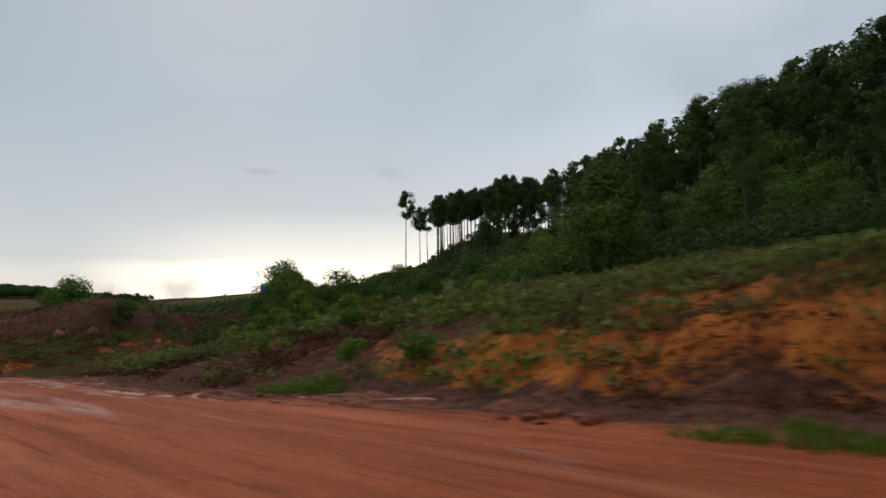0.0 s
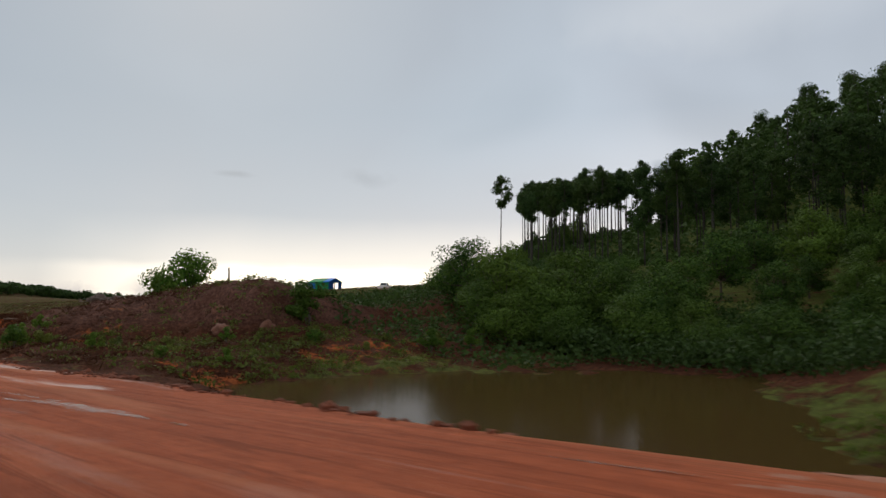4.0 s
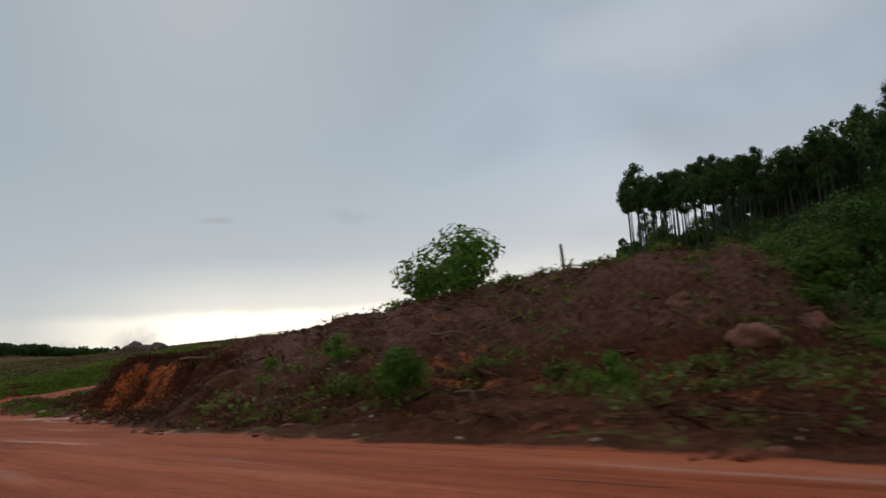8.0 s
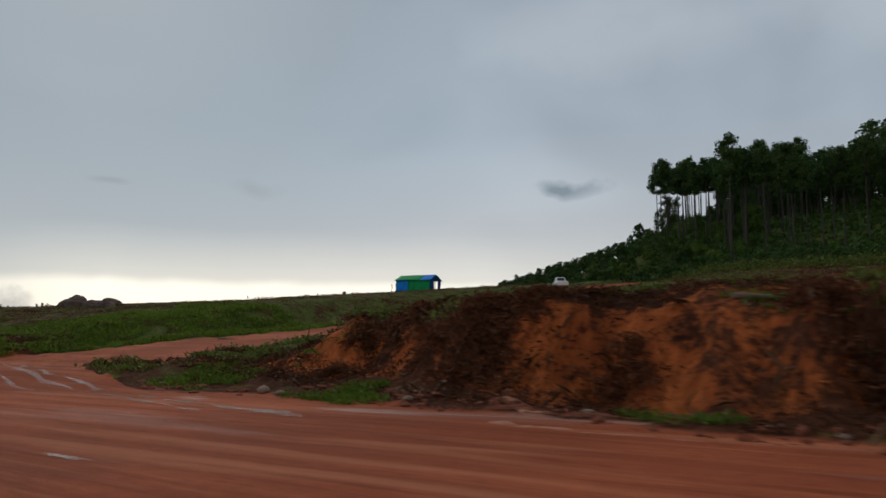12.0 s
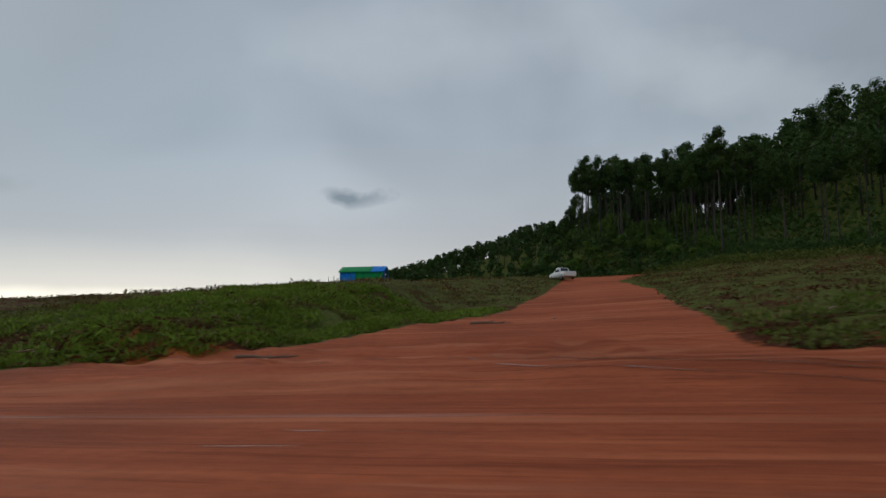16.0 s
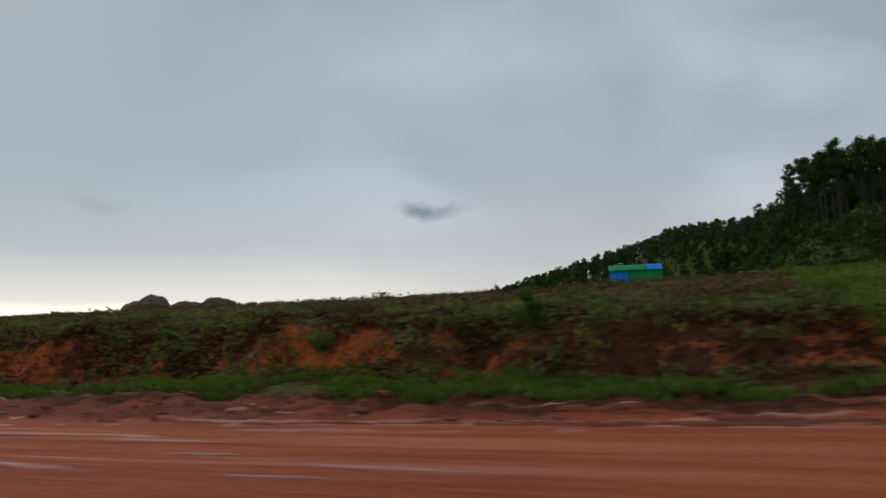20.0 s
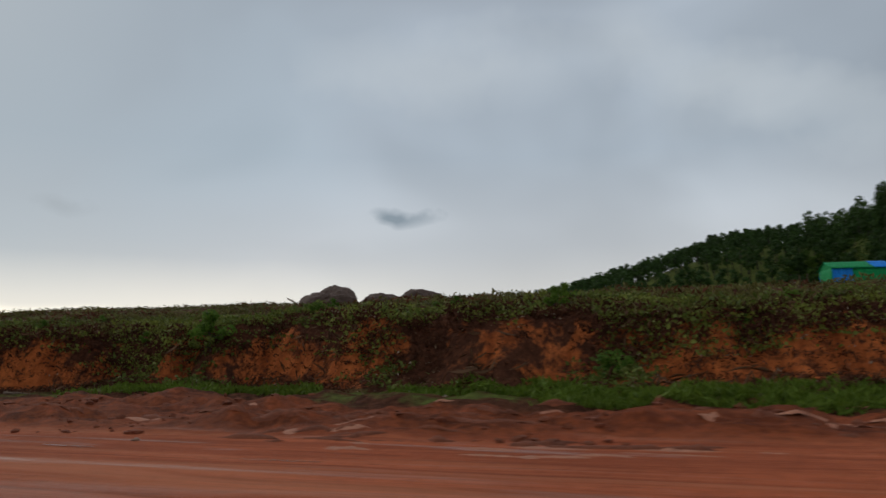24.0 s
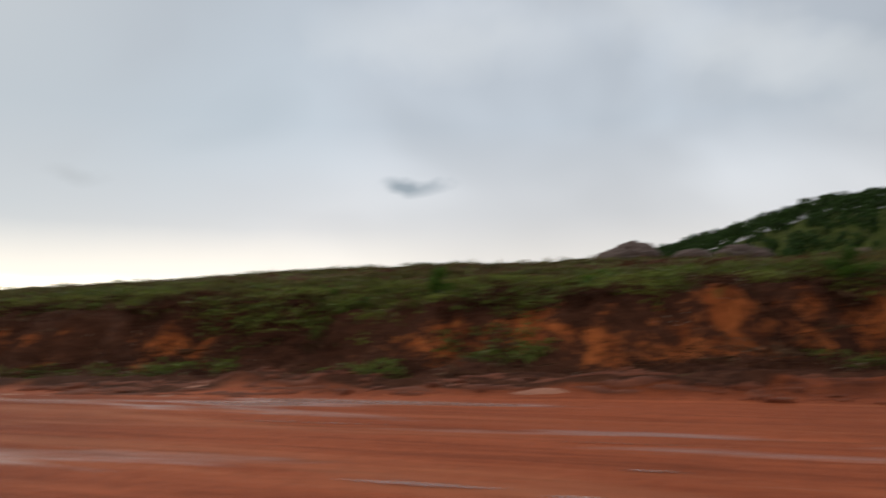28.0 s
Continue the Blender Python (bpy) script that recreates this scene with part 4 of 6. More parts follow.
def build_slope_trees():
    """Young growth on the slope below the plantation's open side."""
    rng = np.random.default_rng(57)
    kinds = [make_broadleaf(61, 4.2, 4.0, 900, "young dark green tree below the plantation", 0.42, BROAD_LEAF, group="young trees below the plantation"),
             make_broadleaf(62, 3.4, 4.4, 900, "low spreading young tree below the plantation", 0.40, EUCA_LEAF, group="young trees below the plantation")]
    for y in np.arange(108, 236, 4.4):
        side = float(np.interp(y, (108, 120, 137, 190), (113.5, 122, 128, 130)))
        for d in (0, 3.4, 6.8, 10.4):
            size = rng.uniform(0.55, 0.8) * (1.0 if y < 148 else 1.6)
            place(kinds[rng.integers(2)], -(side + d + rng.uniform(-1.3, 1.3)), y + rng.uniform(-1.6, 1.6), rng.uniform(0, 360), size, 0.25)
    for u in np.arange(86, 124, 2.6):
        e = float(np.interp(u, EDGE_U, EDGE_Y))
        place(kinds[rng.integers(2)], -(u + rng.uniform(-1, 1)), e + rng.uniform(0, 4), rng.uniform(0, 360), rng.uniform(0.5, 0.8), 0.25)
    for k in kinds:
        discard(k)


build_slope_trees()


def build_far_woods():
    """Woods on the hill behind and on the far ridge: too many to count, one object each."""
    rng = np.random.default_rng(31)
    for name, label, spots, tall, crown in (
            ("upper_woods", "dense eucalyptus woods climbing the hillside", "hill", 15, 2.1),
            ("ridge_woods", "thin rows of young trees on the distant ridge", "ridge", 8, 1.9),
            ("far_woods", "dark woods on the low hills at the horizon", "far", 9, 6.0)):
        pts, sizes, outs, stems = [], [], [], bmesh.new()
        if spots == "hill":
            grid = [(u, float(np.interp(u, TALL_U, TALL_Y)) + 32 + d) for d in np.arange(0, 220, 7.5) for u in np.arange(-120, 127, 5.5) if float(np.interp(u, TALL_U, TALL_Y)) + 32 + d < 322]
        elif spots == "far":
            grid = [(u, y) for y in np.arange(-60, 300, 13.0) for u in np.arange(760, 1000, 15.0)]
        else:
            grid = [(u, y) for y in np.arange(142, 352, 8.0) for u in np.arange(110, 300, 4.6) if (u >= 128 or y > 178) if y > 212 or u < 129 or u < 131 + (y - 142) * 0.28]
        for u, y in grid:
            u, y = u + rng.uniform(-2.5, 2.5), y + rng.uniform(-3, 3)
            z = ground_at(-u, y)
            if spots == "ridge" and (rng.uniform() < 0.12 or z + 8 < -6 + 0.080 * y):
                continue
            if spots == "hill" and (u > 126 or (u > 92 + 0.5 * (y - 140) and y < 205)):
                continue
            h = tall * rng.uniform(0.8, 1.2) * (0.74 if spots == "hill" and u > 92 else 1.0)
            tube(stems, [(-u, y, z - 0.5), (-u, y, z + h * 0.9)], [0.2, 0.05], 4)
            for k in range(5):
                c = (-u + rng.normal() * crown * 0.35, y + rng.normal() * crown * 0.35, z + h * ((0.58 if spots == "hill" else 0.50) + 0.095 * k))
                pts.append(clump_points(rng, c, crown * (0.75 if k < 4 else 0.5), 30))
                outs.append(outward(pts[-1], c, (-u, y, z + h * 0.6)))
                sizes.append(rng.uniform(0.7, 1.5, 30) * (2.6 if spots == "far" else 0.85 if spots == "hill" else 0.9))
        woods = tagged(new(name, leaves_mesh(name, np.concatenate(pts), np.concatenate(sizes), EUCA_LEAF, rng, 0.5, 0.6, 0.0, np.concatenate(outs))), label, "woods", kind="stuff")
        part("trunks", stems, BARK, woods)


build_far_woods()


# ---- the tarpaulin hut on the rise ----
def tarp(name, colour, dark):
    def build(tree, shader):
        pos = position(tree)
        fold = noise_node(tree, scaled_vector(tree, pos, (2.5, 2.5, 0.6)), 1.6, 4, 0.6, 0.8)
        # crease shade put into the colour: darker where the folds sink
        col = mix_node(tree, ramp_node(tree, fold, [(0.35, 0.0), (0.65, 1.0)]), dark, colour)
        tree.links.new(col, shader.inputs["Base Color"])
        shader.inputs["Roughness"].default_value = 0.6
        shader.inputs["Specular IOR Level"].default_value = 0.12
        link_bump(tree, shader, fold, 0.6, 0.15)
    return material(name, build)


TARP_GREEN = tarp("green_tarpaulin", (0.012, 0.36, 0.105), (0.008, 0.22, 0.07))
TARP_BLUE = tarp("blue_tarpaulin", (0.018, 0.30, 0.86), (0.012, 0.17, 0.60))
TARP_DARK = tarp("dark_blue_tarpaulin", (0.020, 0.10, 0.30), (0.010, 0.05, 0.16))


def sheet(bm, corners, nx, ny, sag, rng, thick=0.03):
    """A hanging sheet between four corners, with folds and a little thickness."""
    a, b, c, d = (Vector(v) for v in corners)
    n = (b - a).cross(d - a).normalized()
    grid = []
    for i in range(nx + 1):
        for j in range(ny + 1):
            s, t = i / nx, j / ny
            p = (a * (1 - s) + b * s) * (1 - t) + (d * (1 - s) + c * s) * t
            off = sag * (noise.noise(p * 1.3) + 0.6 * noise.noise(p * 3.1))
            grid.append(p + n * off)
    front = [bm.verts.new(p) for p in grid]
    back = [bm.verts.new(p - n * thick) for p in grid]
    at = lambda i, j: i * (ny + 1) + j
    for i in range(nx):
        for j in range(ny):
            q = (at(i, j), at(i + 1, j), at(i + 1, j + 1), at(i, j + 1))
            bm.faces.new([front[k] for k in q]).smooth = True
            bm.faces.new([back[k] for k in reversed(q)]).smooth = True
    edge = [at(i, 0) for i in range(nx + 1)] + [at(nx, j) for j in range(1, ny + 1)] + [at(i, ny) for i in range(nx - 1, -1, -1)] + [at(0, j) for j in range(ny - 1, 0, -1)]
    for k, e in enumerate(edge):
        f = edge[(k + 1) % len(edge)]
        bm.faces.new((front[f], front[e], back[e], back[f]))


HUT_X, HUT_Y, HUT_TURN, HUT_L, HUT_W = -154.2, 93.2, 8, 6.5, 4.2


def build_hut():
    rng = random.Random(3)
    z = ground_at(HUT_X, HUT_Y)
    hut = thing("tarpaulin_hut", "long hut of green and blue tarpaulin on the grassy rise", "hut")
    hut.matrix_basis = pose(HUT_X, HUT_Y, z, 0, 0, HUT_TURN)
    L, W, eave, top = HUT_L / 2, HUT_W / 2, 1.75, 2.75

    def panel(name, corners, mat, label, nx=8, ny=4, sag=0.05):
        bm = bmesh.new()
        sheet(bm, corners, nx, ny, sag, rng)
        return part(name, bm, mat, hut, label)

    cut = L * 0.42
    panel("roof_sheet", [(-L - 0.2, -W - 0.25, eave), (cut, -W - 0.25, eave), (cut, 0, top), (-L - 0.2, 0, top)], TARP_GREEN, "green tarpaulin roof slope")
    panel("roof_sheet", [(cut + 0.03, -W - 0.25, eave + 0.02), (L + 0.2, -W - 0.25, eave + 0.02), (L + 0.2, 0, top + 0.02), (cut + 0.03, 0, top + 0.02)], TARP_BLUE, "light blue tarpaulin roof end")
    panel("roof_sheet", [(-L - 0.2, 0, top), (L + 0.2, 0, top), (L + 0.2, W + 0.25, eave), (-L - 0.2, W + 0.25, eave)], TARP_GREEN, "green tarpaulin roof slope")
    panel("wall_sheet", [(-L, -W, -0.2), (-L * 0.30, -W, -0.2), (-L * 0.30, -W, eave), (-L, -W, eave)], TARP_BLUE, "blue tarpaulin wall")
    panel("wall_sheet", [(-L * 0.30 + 0.02, -W, -0.2), (L, -W, -0.2), (L, -W, eave), (-L * 0.30 + 0.02, -W, eave)], TARP_GREEN, "green tarpaulin wall")
    panel("wall_sheet", [(-L, W, -0.2), (-L, -W, -0.2), (-L, -W, eave), (-L, W, eave)], TARP_GREEN, "green tarpaulin end wall")
    panel("wall_sheet", [(-L, W, -0.2), (L * 0.05, W, -0.2), (L * 0.05, W, eave), (-L, W, eave)], TARP_BLUE, "blue tarpaulin back wall")
    panel("wall_sheet", [(L, -W, -0.2), (L, -W * 0.25, -0.2), (L, -W * 0.25, eave), (L, -W, eave)], TARP_DARK, "dark blue end wall beside the doorway", 3, 4)
    panel("wall_sheet", [(L, W * 0.45, -0.2), (L, W, -0.2), (L, W, eave), (L, W * 0.45, eave)], TARP_DARK, "dark blue end wall beside the doorway", 3, 4)
    for s in (-1, 1):
        bm = bmesh.new()
        v = [bm.verts.new(p) for p in ((s * L, -W, eave), (s * L, W, eave), (s * L, 0, top - 0.03), (s * (L - 0.03), -W, eave), (s * (L - 0.03), W, eave), (s * (L - 0.03), 0, top - 0.03))]
        for f in ((0, 1, 2), (5, 4, 3), (0, 3, 4, 1), (1, 4, 5, 2), (2, 5, 3, 0)):
            bm.faces.new([v[k] for k in f])
        part("gable", bm, TARP_DARK if s > 0 else TARP_GREEN, hut, "tarpaulin gable")
    for x in (-L + 0.1, -L * 0.33, L * 0.33, L - 0.1):
        for y in (-W + 0.1, W - 0.1):
            bm = bmesh.new()
            tube(bm, [(x, y, -0.3), (x + 0.02, y, eave)], [0.06, 0.05], 6)
            part("pole", bm, DEAD_WOOD, hut)
        bm = bmesh.new()
        tube(bm, [(x, 0, -0.3), (x, 0.02, top - 0.05)], [0.06, 0.05], 6)
        part("pole", bm, DEAD_WOOD, hut)
    bm = bmesh.new()
    tube(bm, [(-L, 0, top - 0.08), (L, 0, top - 0.08)], [0.05, 0.05], 6)
    part("ridge_pole", bm, DEAD_WOOD, hut)


build_hut()


# ---- boulders, stumps, posts ----
def rock_mesh(name, size, seed, mat, rough=0.25, detail=3):
    bm = bmesh.new()
    bmesh.ops.create_icosphere(bm, subdivisions=detail, radius=1)
    off = Vector((seed * 3.7, seed * 1.9, seed * 0.7))
    for v in bm.verts:
        k = 1 + rough * (noise.noise(v.co * 0.9 + off) * 0.8 + 0.5 * noise.noise(v.co * 2.3 + off) + 0.25 * noise.noise(v.co * 5.5 + off))
        v.co = Vector((v.co.x * size[0], v.co.y * size[1], v.co.z * size[2])) * k
    rng = random.Random(int(seed * 13))
    for _ in range(5):
        a, e = rng.uniform(0, 6.28), rng.uniform(-0.1, 0.9)
        n = Vector((math.cos(a) * math.cos(e) / size[0], math.sin(a) * math.cos(e) / size[1], math.sin(e) / size[2])).normalized()
        cut = max(v.co.dot(n) for v in bm.verts) * rng.uniform(0.82, 0.95)
        for v in bm.verts:
            over = v.co.dot(n) - cut
            if over > 0:
                v.co -= n * over * 0.85
    for f in bm.faces:
        f.smooth = size[0] < 1
    me = bpy.data.meshes.new(name)
    bm.to_mesh(me)
    bm.free()
    me.materials.append(mat)
    return me


def build_rock(name, x, y, size, seed, label, mat, category="boulder", group="", sink=0.3, turn=0):
    ob = tagged(new(name, rock_mesh(name, size, seed, mat, 0.7 if name == "clay_lump" else 0.34, 4 if size[0] > 0.4 else 2)), label, category, group)
    ob.matrix_basis = pose(x, y, ground_at(x, y) + size[2] * (1 - 2 * sink), 0, 0, turn)
    return ob


build_rock("boulder", -209.6, 64.0, (2.2, 2.0, 1.8), 8, "large rounded brown boulder on the grassy rise", ROCK, group="boulders on the rise", sink=0.42)
build_rock("boulder", -211.4, 63.3, (2.0, 1.6, 1.25), 5, "low brown boulder leaning on the large one", ROCK, group="boulders on the rise", sink=0.44)
build_rock("boulder", -204.2, 64.5, (2.2, 1.7, 1.1), 2, "low brown boulder beside the large one", ROCK, group="boulders on the rise", sink=0.42)
build_rock("boulder", -200.3, 65.0, (2.6, 1.6, 1.35), 3, "low brown boulder beside the large one", ROCK, group="boulders on the rise", sink=0.42)


CLAY_ROCK = simple("pale_clay_lump", (0.215, 0.088, 0.052), 0.92, 0.3, 2.5, 0.9, 0.0, (0.20, 0.075, 0.04))
for rx, ry, rs, rseed in ((-66.0, 19.4, 0.72, 31), (-65.1, 21.5, 0.7, 32), (-68.2, 20.2, 0.45, 33)):
    build_rock("clay_lump", rx, ry, (rs, rs * 0.8, rs * 0.7), rseed, "pale pinkish lump of hard clay on the mound", CLAY_ROCK, "clay lump", "clay lumps on the mound", 0.68, 23 * rseed)


def build_post(x, y, tall, thick, label, lean=2.0, name="fence_post", mat=None):
    bm = bmesh.new()
    tube(bm, [(0, 0, -0.3), (0.01, 0, tall * 0.5), (0, 0.01, tall - 0.03), (0, 0, tall)], [thick, thick * 0.95, thick * 0.9, thick * 0.7], 8)
    me = bpy.data.meshes.new(name)
    bm.to_mesh(me)
    bm.free()
    me.materials.append(mat or POST_WOOD)
    ob = tagged(new(name, me), label, "post")
    ob.matrix_basis = pose(x, y, ground_at(x, y), lean, -lean, 0)


build_post(-75.0, 24.6, 1.15, 0.07, "short grey wooden post on top of the earth mound")


def build_stump(x, y, tall, r, seed, label):
    rng = random.Random(seed)
    stump = thing("tree_stump", label, "stump", "stumps in the cleared field", (x, y, ground_at(x, y)))
    bm = bmesh.new()
    tube(bm, [(0, 0, -0.2), (0, 0, 0.12), (0.02, 0, tall * 0.6), (0.03, 0.02, tall)], [r * 1.5, r * 1.1, r, r * 0.92], 9)
    for v in bm.verts:
        v.co += Vector((rng.uniform(-1, 1), rng.uniform(-1, 1), rng.uniform(-1, 1))) * r * 0.12
    part("trunk", bm, DEAD_WOOD, stump)
    bm = bmesh.new()
    a = rng.uniform(0, 6.28)
    tube(bm, [(0, 0, tall * 0.7), (math.cos(a) * r * 2, math.sin(a) * r * 2, tall * 1.1)], [r * 0.3, r * 0.1], 5)
    part("broken_limb", bm, DEAD_WOOD, stump)


for sx, sy, st, sr in ((-193.6, 64.6, 0.7, 0.35), (-191.5, 60.4, 0.9, 0.4), (-234.4, 70.1, 1.0, 0.25), (-162.5, 83.5, 0.7, 0.3), (-216.0, 62.0, 0.5, 0.25), (-228.0, 66.0, 0.7, 0.2)):
    build_stump(sx, sy, st, sr, int(-sx), "weathered grey-brown tree stump in the cleared field")


# ---- bushes ----
def build_bushes():
    rng = np.random.default_rng(5)
    big = make_broadleaf(41, 3.7, 4.6, 3000, "leafy green bush growing on top of the earth mound", 0.23, BUSH_LEAF, "bush", "bush", "", 4)
    place(big, -80.0, 24.0, 20, 1.22, 1.0)
    place(big, -81.0, 22.6, 150, 0.8, 0.8)
    discard(big)
    dark = make_broadleaf(45, 2.9, 2.7, 1700, "dark green upright bush at the end of the earth mound", 0.22, BROAD_LEAF, "bush", "bush", "", 3)
    place(dark, -64.6, 24.6, 10, 1.0, 0.25)
    discard(dark)
    kinds = [make_broadleaf(51, 0.9, 1.1, 420, "small bright green bush on the bank", 0.13, BUSH_LEAF, "bush", "bush", "bushes on the banks", 4),
             make_broadleaf(52, 0.7, 1.0, 380, "small bright green bush on the bank", 0.12, WEED_LEAF, "bush", "bush", "bushes on the banks", 4),
             make_broadleaf(53, 1.2, 1.2, 480, "small upright green bush on the bank", 0.14, BUSH_LEAF, "bush", "bush", "bushes on the banks", 3)]
    for u, y, s in ((150.2, 18.6, 1.0), (169.1, 20.9, 0.4), (192, 21.3, 0.9), (176.9, 18.3, 1.0), (189.7, 25.4, 0.8), (179.8, 23.7, 0.8), (184, 24.5, 0.4), (201, 19, 0.9), (157, 19, 0.9), (163, 22, 0.8), (208, 18.5, 0.5), (212.5, 17.5, 0.9), (171.2, 21.4, 0.7), (178.9, 21.8, 0.7), (182.9, 23.9, 0.4), (188.9, 24.2, 0.7), (190.2, 24.6, 0.6), (191.9, 21.3, 1.2), *((146.5 + 3.1 * k + 1.3 * math.sin(k * 2.7), float(section(146.5 + 3.1 * k, TOP_OUT)) + 1.2 + 2.4 * math.sin(k * 1.9), 0.42 + 0.14 * math.sin(k * 3.3)) for k in range(28)),
                    (70.0, 9.8, 1.3), (70.9, 10.1, 1.1), (66.6, 12.4, 0.8), (63, 20, 0.9), (61.5, 22.5, 1.0), (62.4, 17.5, 0.7), (59, 24, 0.9), (57.5, 28, 1.2), (58.6, 29.4, 1.4), (56.6, 30.5, 1.1), (60.5, 27, 0.9), (64.2, 14.2, 0.8), (66.5, 16.2, 0.9), (69.3, 14.6, 0.9), (71.5, 11.4, 1.2), (72.4, 11.8, 1.3), (73.3, 10.9, 1.0), (61, 13.5, 0.7), (58.8, 15.5, 0.7), (75.4, 12.4, 0.8), (6, 14.5, 0.8), (12.6, 15.4, 0.9), (17.4, 15.8, 1.0), (20.6, 17, 1.2), (23.6, 18.6, 1.1), (26.4, 20.6, 1.2), (28.6, 17.6, 1.0), (25.2, 15.2, 0.8), (29.8, 23, 1.3), (27, 26, 1.3), (72, 14, 0.5), (76, 13, 0.5), (79, 12.5, 0.6), (68, 13.5, 0.8), (14, 13.5, 1.0), (18, 13, 1.1), (24, 14, 1.1), (8, 13, 0.8), (21, 12, 0.8), (16.2, 10.9, 1.0), (13.2, 12.4, 0.9), (15.5, 13.2, 0.7), (11.5, 10.2, 0.7), (9.6, 10.4, 0.8), (19.5, 13.4, 0.7)):
        place(kinds[rng.integers(3)], -u, y, rng.uniform(0, 360), s, 0.08)
    for k in kinds:
        discard(k)


build_bushes()


# ---- loose plants and litter, too many to count ----
def scatter(name, label, category, mat, rng, spots, leaf, per, spread, tall, slim=0.5, up=0.4, droop=0.0):
    """Low clumps of leaves or blades standing on the ground at the spots."""
    u, y = spots[:, 0], spots[:, 1]
    z = height(u, y)
    base = np.stack([-u, y, z], -1)
    size = rng.uniform(0.6, 1.35, len(u))
    off = rng.normal(size=(len(u), per, 3)) * np.array([spread, spread, 0.0])
    off[..., 2] = rng.uniform(0.05, 1.0, (len(u), per)) * tall
    centres = (base[:, None, :] + off * size[:, None, None]).reshape(-1, 3)
    sizes = (rng.uniform(0.6, 1.3, (len(u), per)) * leaf * size[:, None]).reshape(-1)
    return tagged(new(name, leaves_mesh(name, centres, sizes, mat, rng, droop, slim, up)), label, category, kind="stuff")


def spots_in(rng, count, u0, u1, y_of, keep=None):
    u = rng.uniform(u0, u1, count)
    y = y_of(u, rng.uniform(0, 1, count))
    ok = side_road(u, y) < 0.1
    ok &= (height(u, y) > WATER_Z + 0.02) | (u < 24) | (u > 64)
    if keep is not None:
        ok &= keep(u, y)
    return np.stack([u, y], -1)[ok]


def patchy(level, size, seed):
    return lambda u, y: fbm(u / size, y / size, 3, seed) > level


def build_cover():
    rng = np.random.default_rng(77)
    foot, top = (lambda u: section(u, FOOT_OUT)), (lambda u: section(u, TOP_OUT))
    # grass along the foot of the banks and in a thin fringe on their tops
    verge = spots_in(rng, 15000, -6, 128, lambda u, r: foot(u) - 1.6 + 2.4 * r, lambda u, y: (fbm(u / 3, y / 2, 3, 41) > 0.13) & ((u < 13) | (u > 82)))
    fringe = spots_in(rng, 8000, -6, 128, lambda u, r: top(u) - 0.8 + 9 * r**1.5, lambda u, y: (fbm(u / 3, y / 3, 3, 42) > -0.02) & ((u < 60) | (u > 86)))
    scatter("grass", "short yellow-green grass along the foot and top of the banks", "grass", GRASS_LEAF, rng, np.concatenate([verge, fringe]), 0.17, 9, 0.10, 0.10, 0.2, 1.3)
    verge = spots_in(rng, 17000, 126, 236, lambda u, r: foot(u) - 2.1 + 2.6 * r, lambda u, y: fbm(u / 4, y / 2.5, 3, 41) > -0.04 + 0.35 * ease(u, 194, 202))
    scatter("foot_grass", "bright green grass strip along the foot of the bank", "grass", GRASS_LEAF, rng, verge, 0.22, 9, 0.12, 0.13, 0.2, 1.3)
    fringe = spots_in(rng, 14000, 126, 236, lambda u, r: top(u) - 0.8 + 10 * r**1.5, patchy(0.02, 3, 42))
    scatter("top_grass", "olive green grass on top of the long bank", "grass", FIELD_LEAF, rng, fringe, 0.26, 7, 0.14, 0.14, 0.22, 1.3)
    slope = spots_in(rng, 10000, 124, 142, lambda u, r: 15.2 + 26 * r, patchy(-0.08, 4, 48))
    scatter("tall_grass", "bright green grass on the slope beside the side road", "grass", GRASS_LEAF, rng, slope, 0.29, 10, 0.18, 0.14, 0.24, 1.2)
    corner = spots_in(rng, 2600, 99, 118, lambda u, r: 12.6 + 8 * r, patchy(0.09, 2.0, 49))
    scatter("verge_grass", "short green grass on the verge at the fork", "grass", GRASS_LEAF, rng, corner, 0.18, 9, 0.13, 0.08, 0.24, 1.2)
    # leafy weeds over the bank tops and faces
    tops = spots_in(rng, 9500, -6, 236, lambda u, r: top(u) - 1.8 + 7.0 * r, lambda u, y: (fbm(u / 3, y / 3, 3, 43) > np.where((u > 78) & (u < 102), 0.08, -0.02)))
    faces = spots_in(rng, 7500, -6, 236, lambda u, r: foot(u) + (top(u) - foot(u)) * r, lambda u, y: (fbm(u / 3, y / 3, 3, 44) > 0.06) & ((u < 78) | (u > 102)))
    scatter("weeds", "low leafy green weeds growing over the banks", "weeds", WEED_LEAF, rng, np.concatenate([tops, faces]), 0.15, 13, 0.17, 0.26, 0.6, 0.5)
    # dead fern, twigs and torn roots
    dead = spots_in(rng, 36000, -6, 236, lambda u, r: foot(u) - 0.3 + (top(u) - foot(u) + 2.5) * r, lambda u, y: fbm(u / 2.5, y / 2.5, 3, 45) > np.where(u < 14, 0.08, -0.05))
    scatter("dead_litter", "dark brown dead fern and torn roots on the banks", "litter", DRY_LEAF, rng, dead, 0.14, 9, 0.20, 0.12, 0.28, 0.4)
    twigs = spots_in(rng, 5200, 60, 236, lambda u, r: foot(u) - 0.2 + (top(u) - foot(u) + 0.8) * r, patchy(0.0, 2.0, 50))
    scatter("twigs", "thin dry twigs and torn roots hanging on the banks", "twigs", TWIG, rng, twigs, 0.55, 3, 0.22, 0.14, 0.05, 0.1)
    brush = spots_in(rng, 2600, 9, 33, lambda u, r: foot(u) + 1.0 + 24 * r**1.2, patchy(0.05, 2.6, 54))
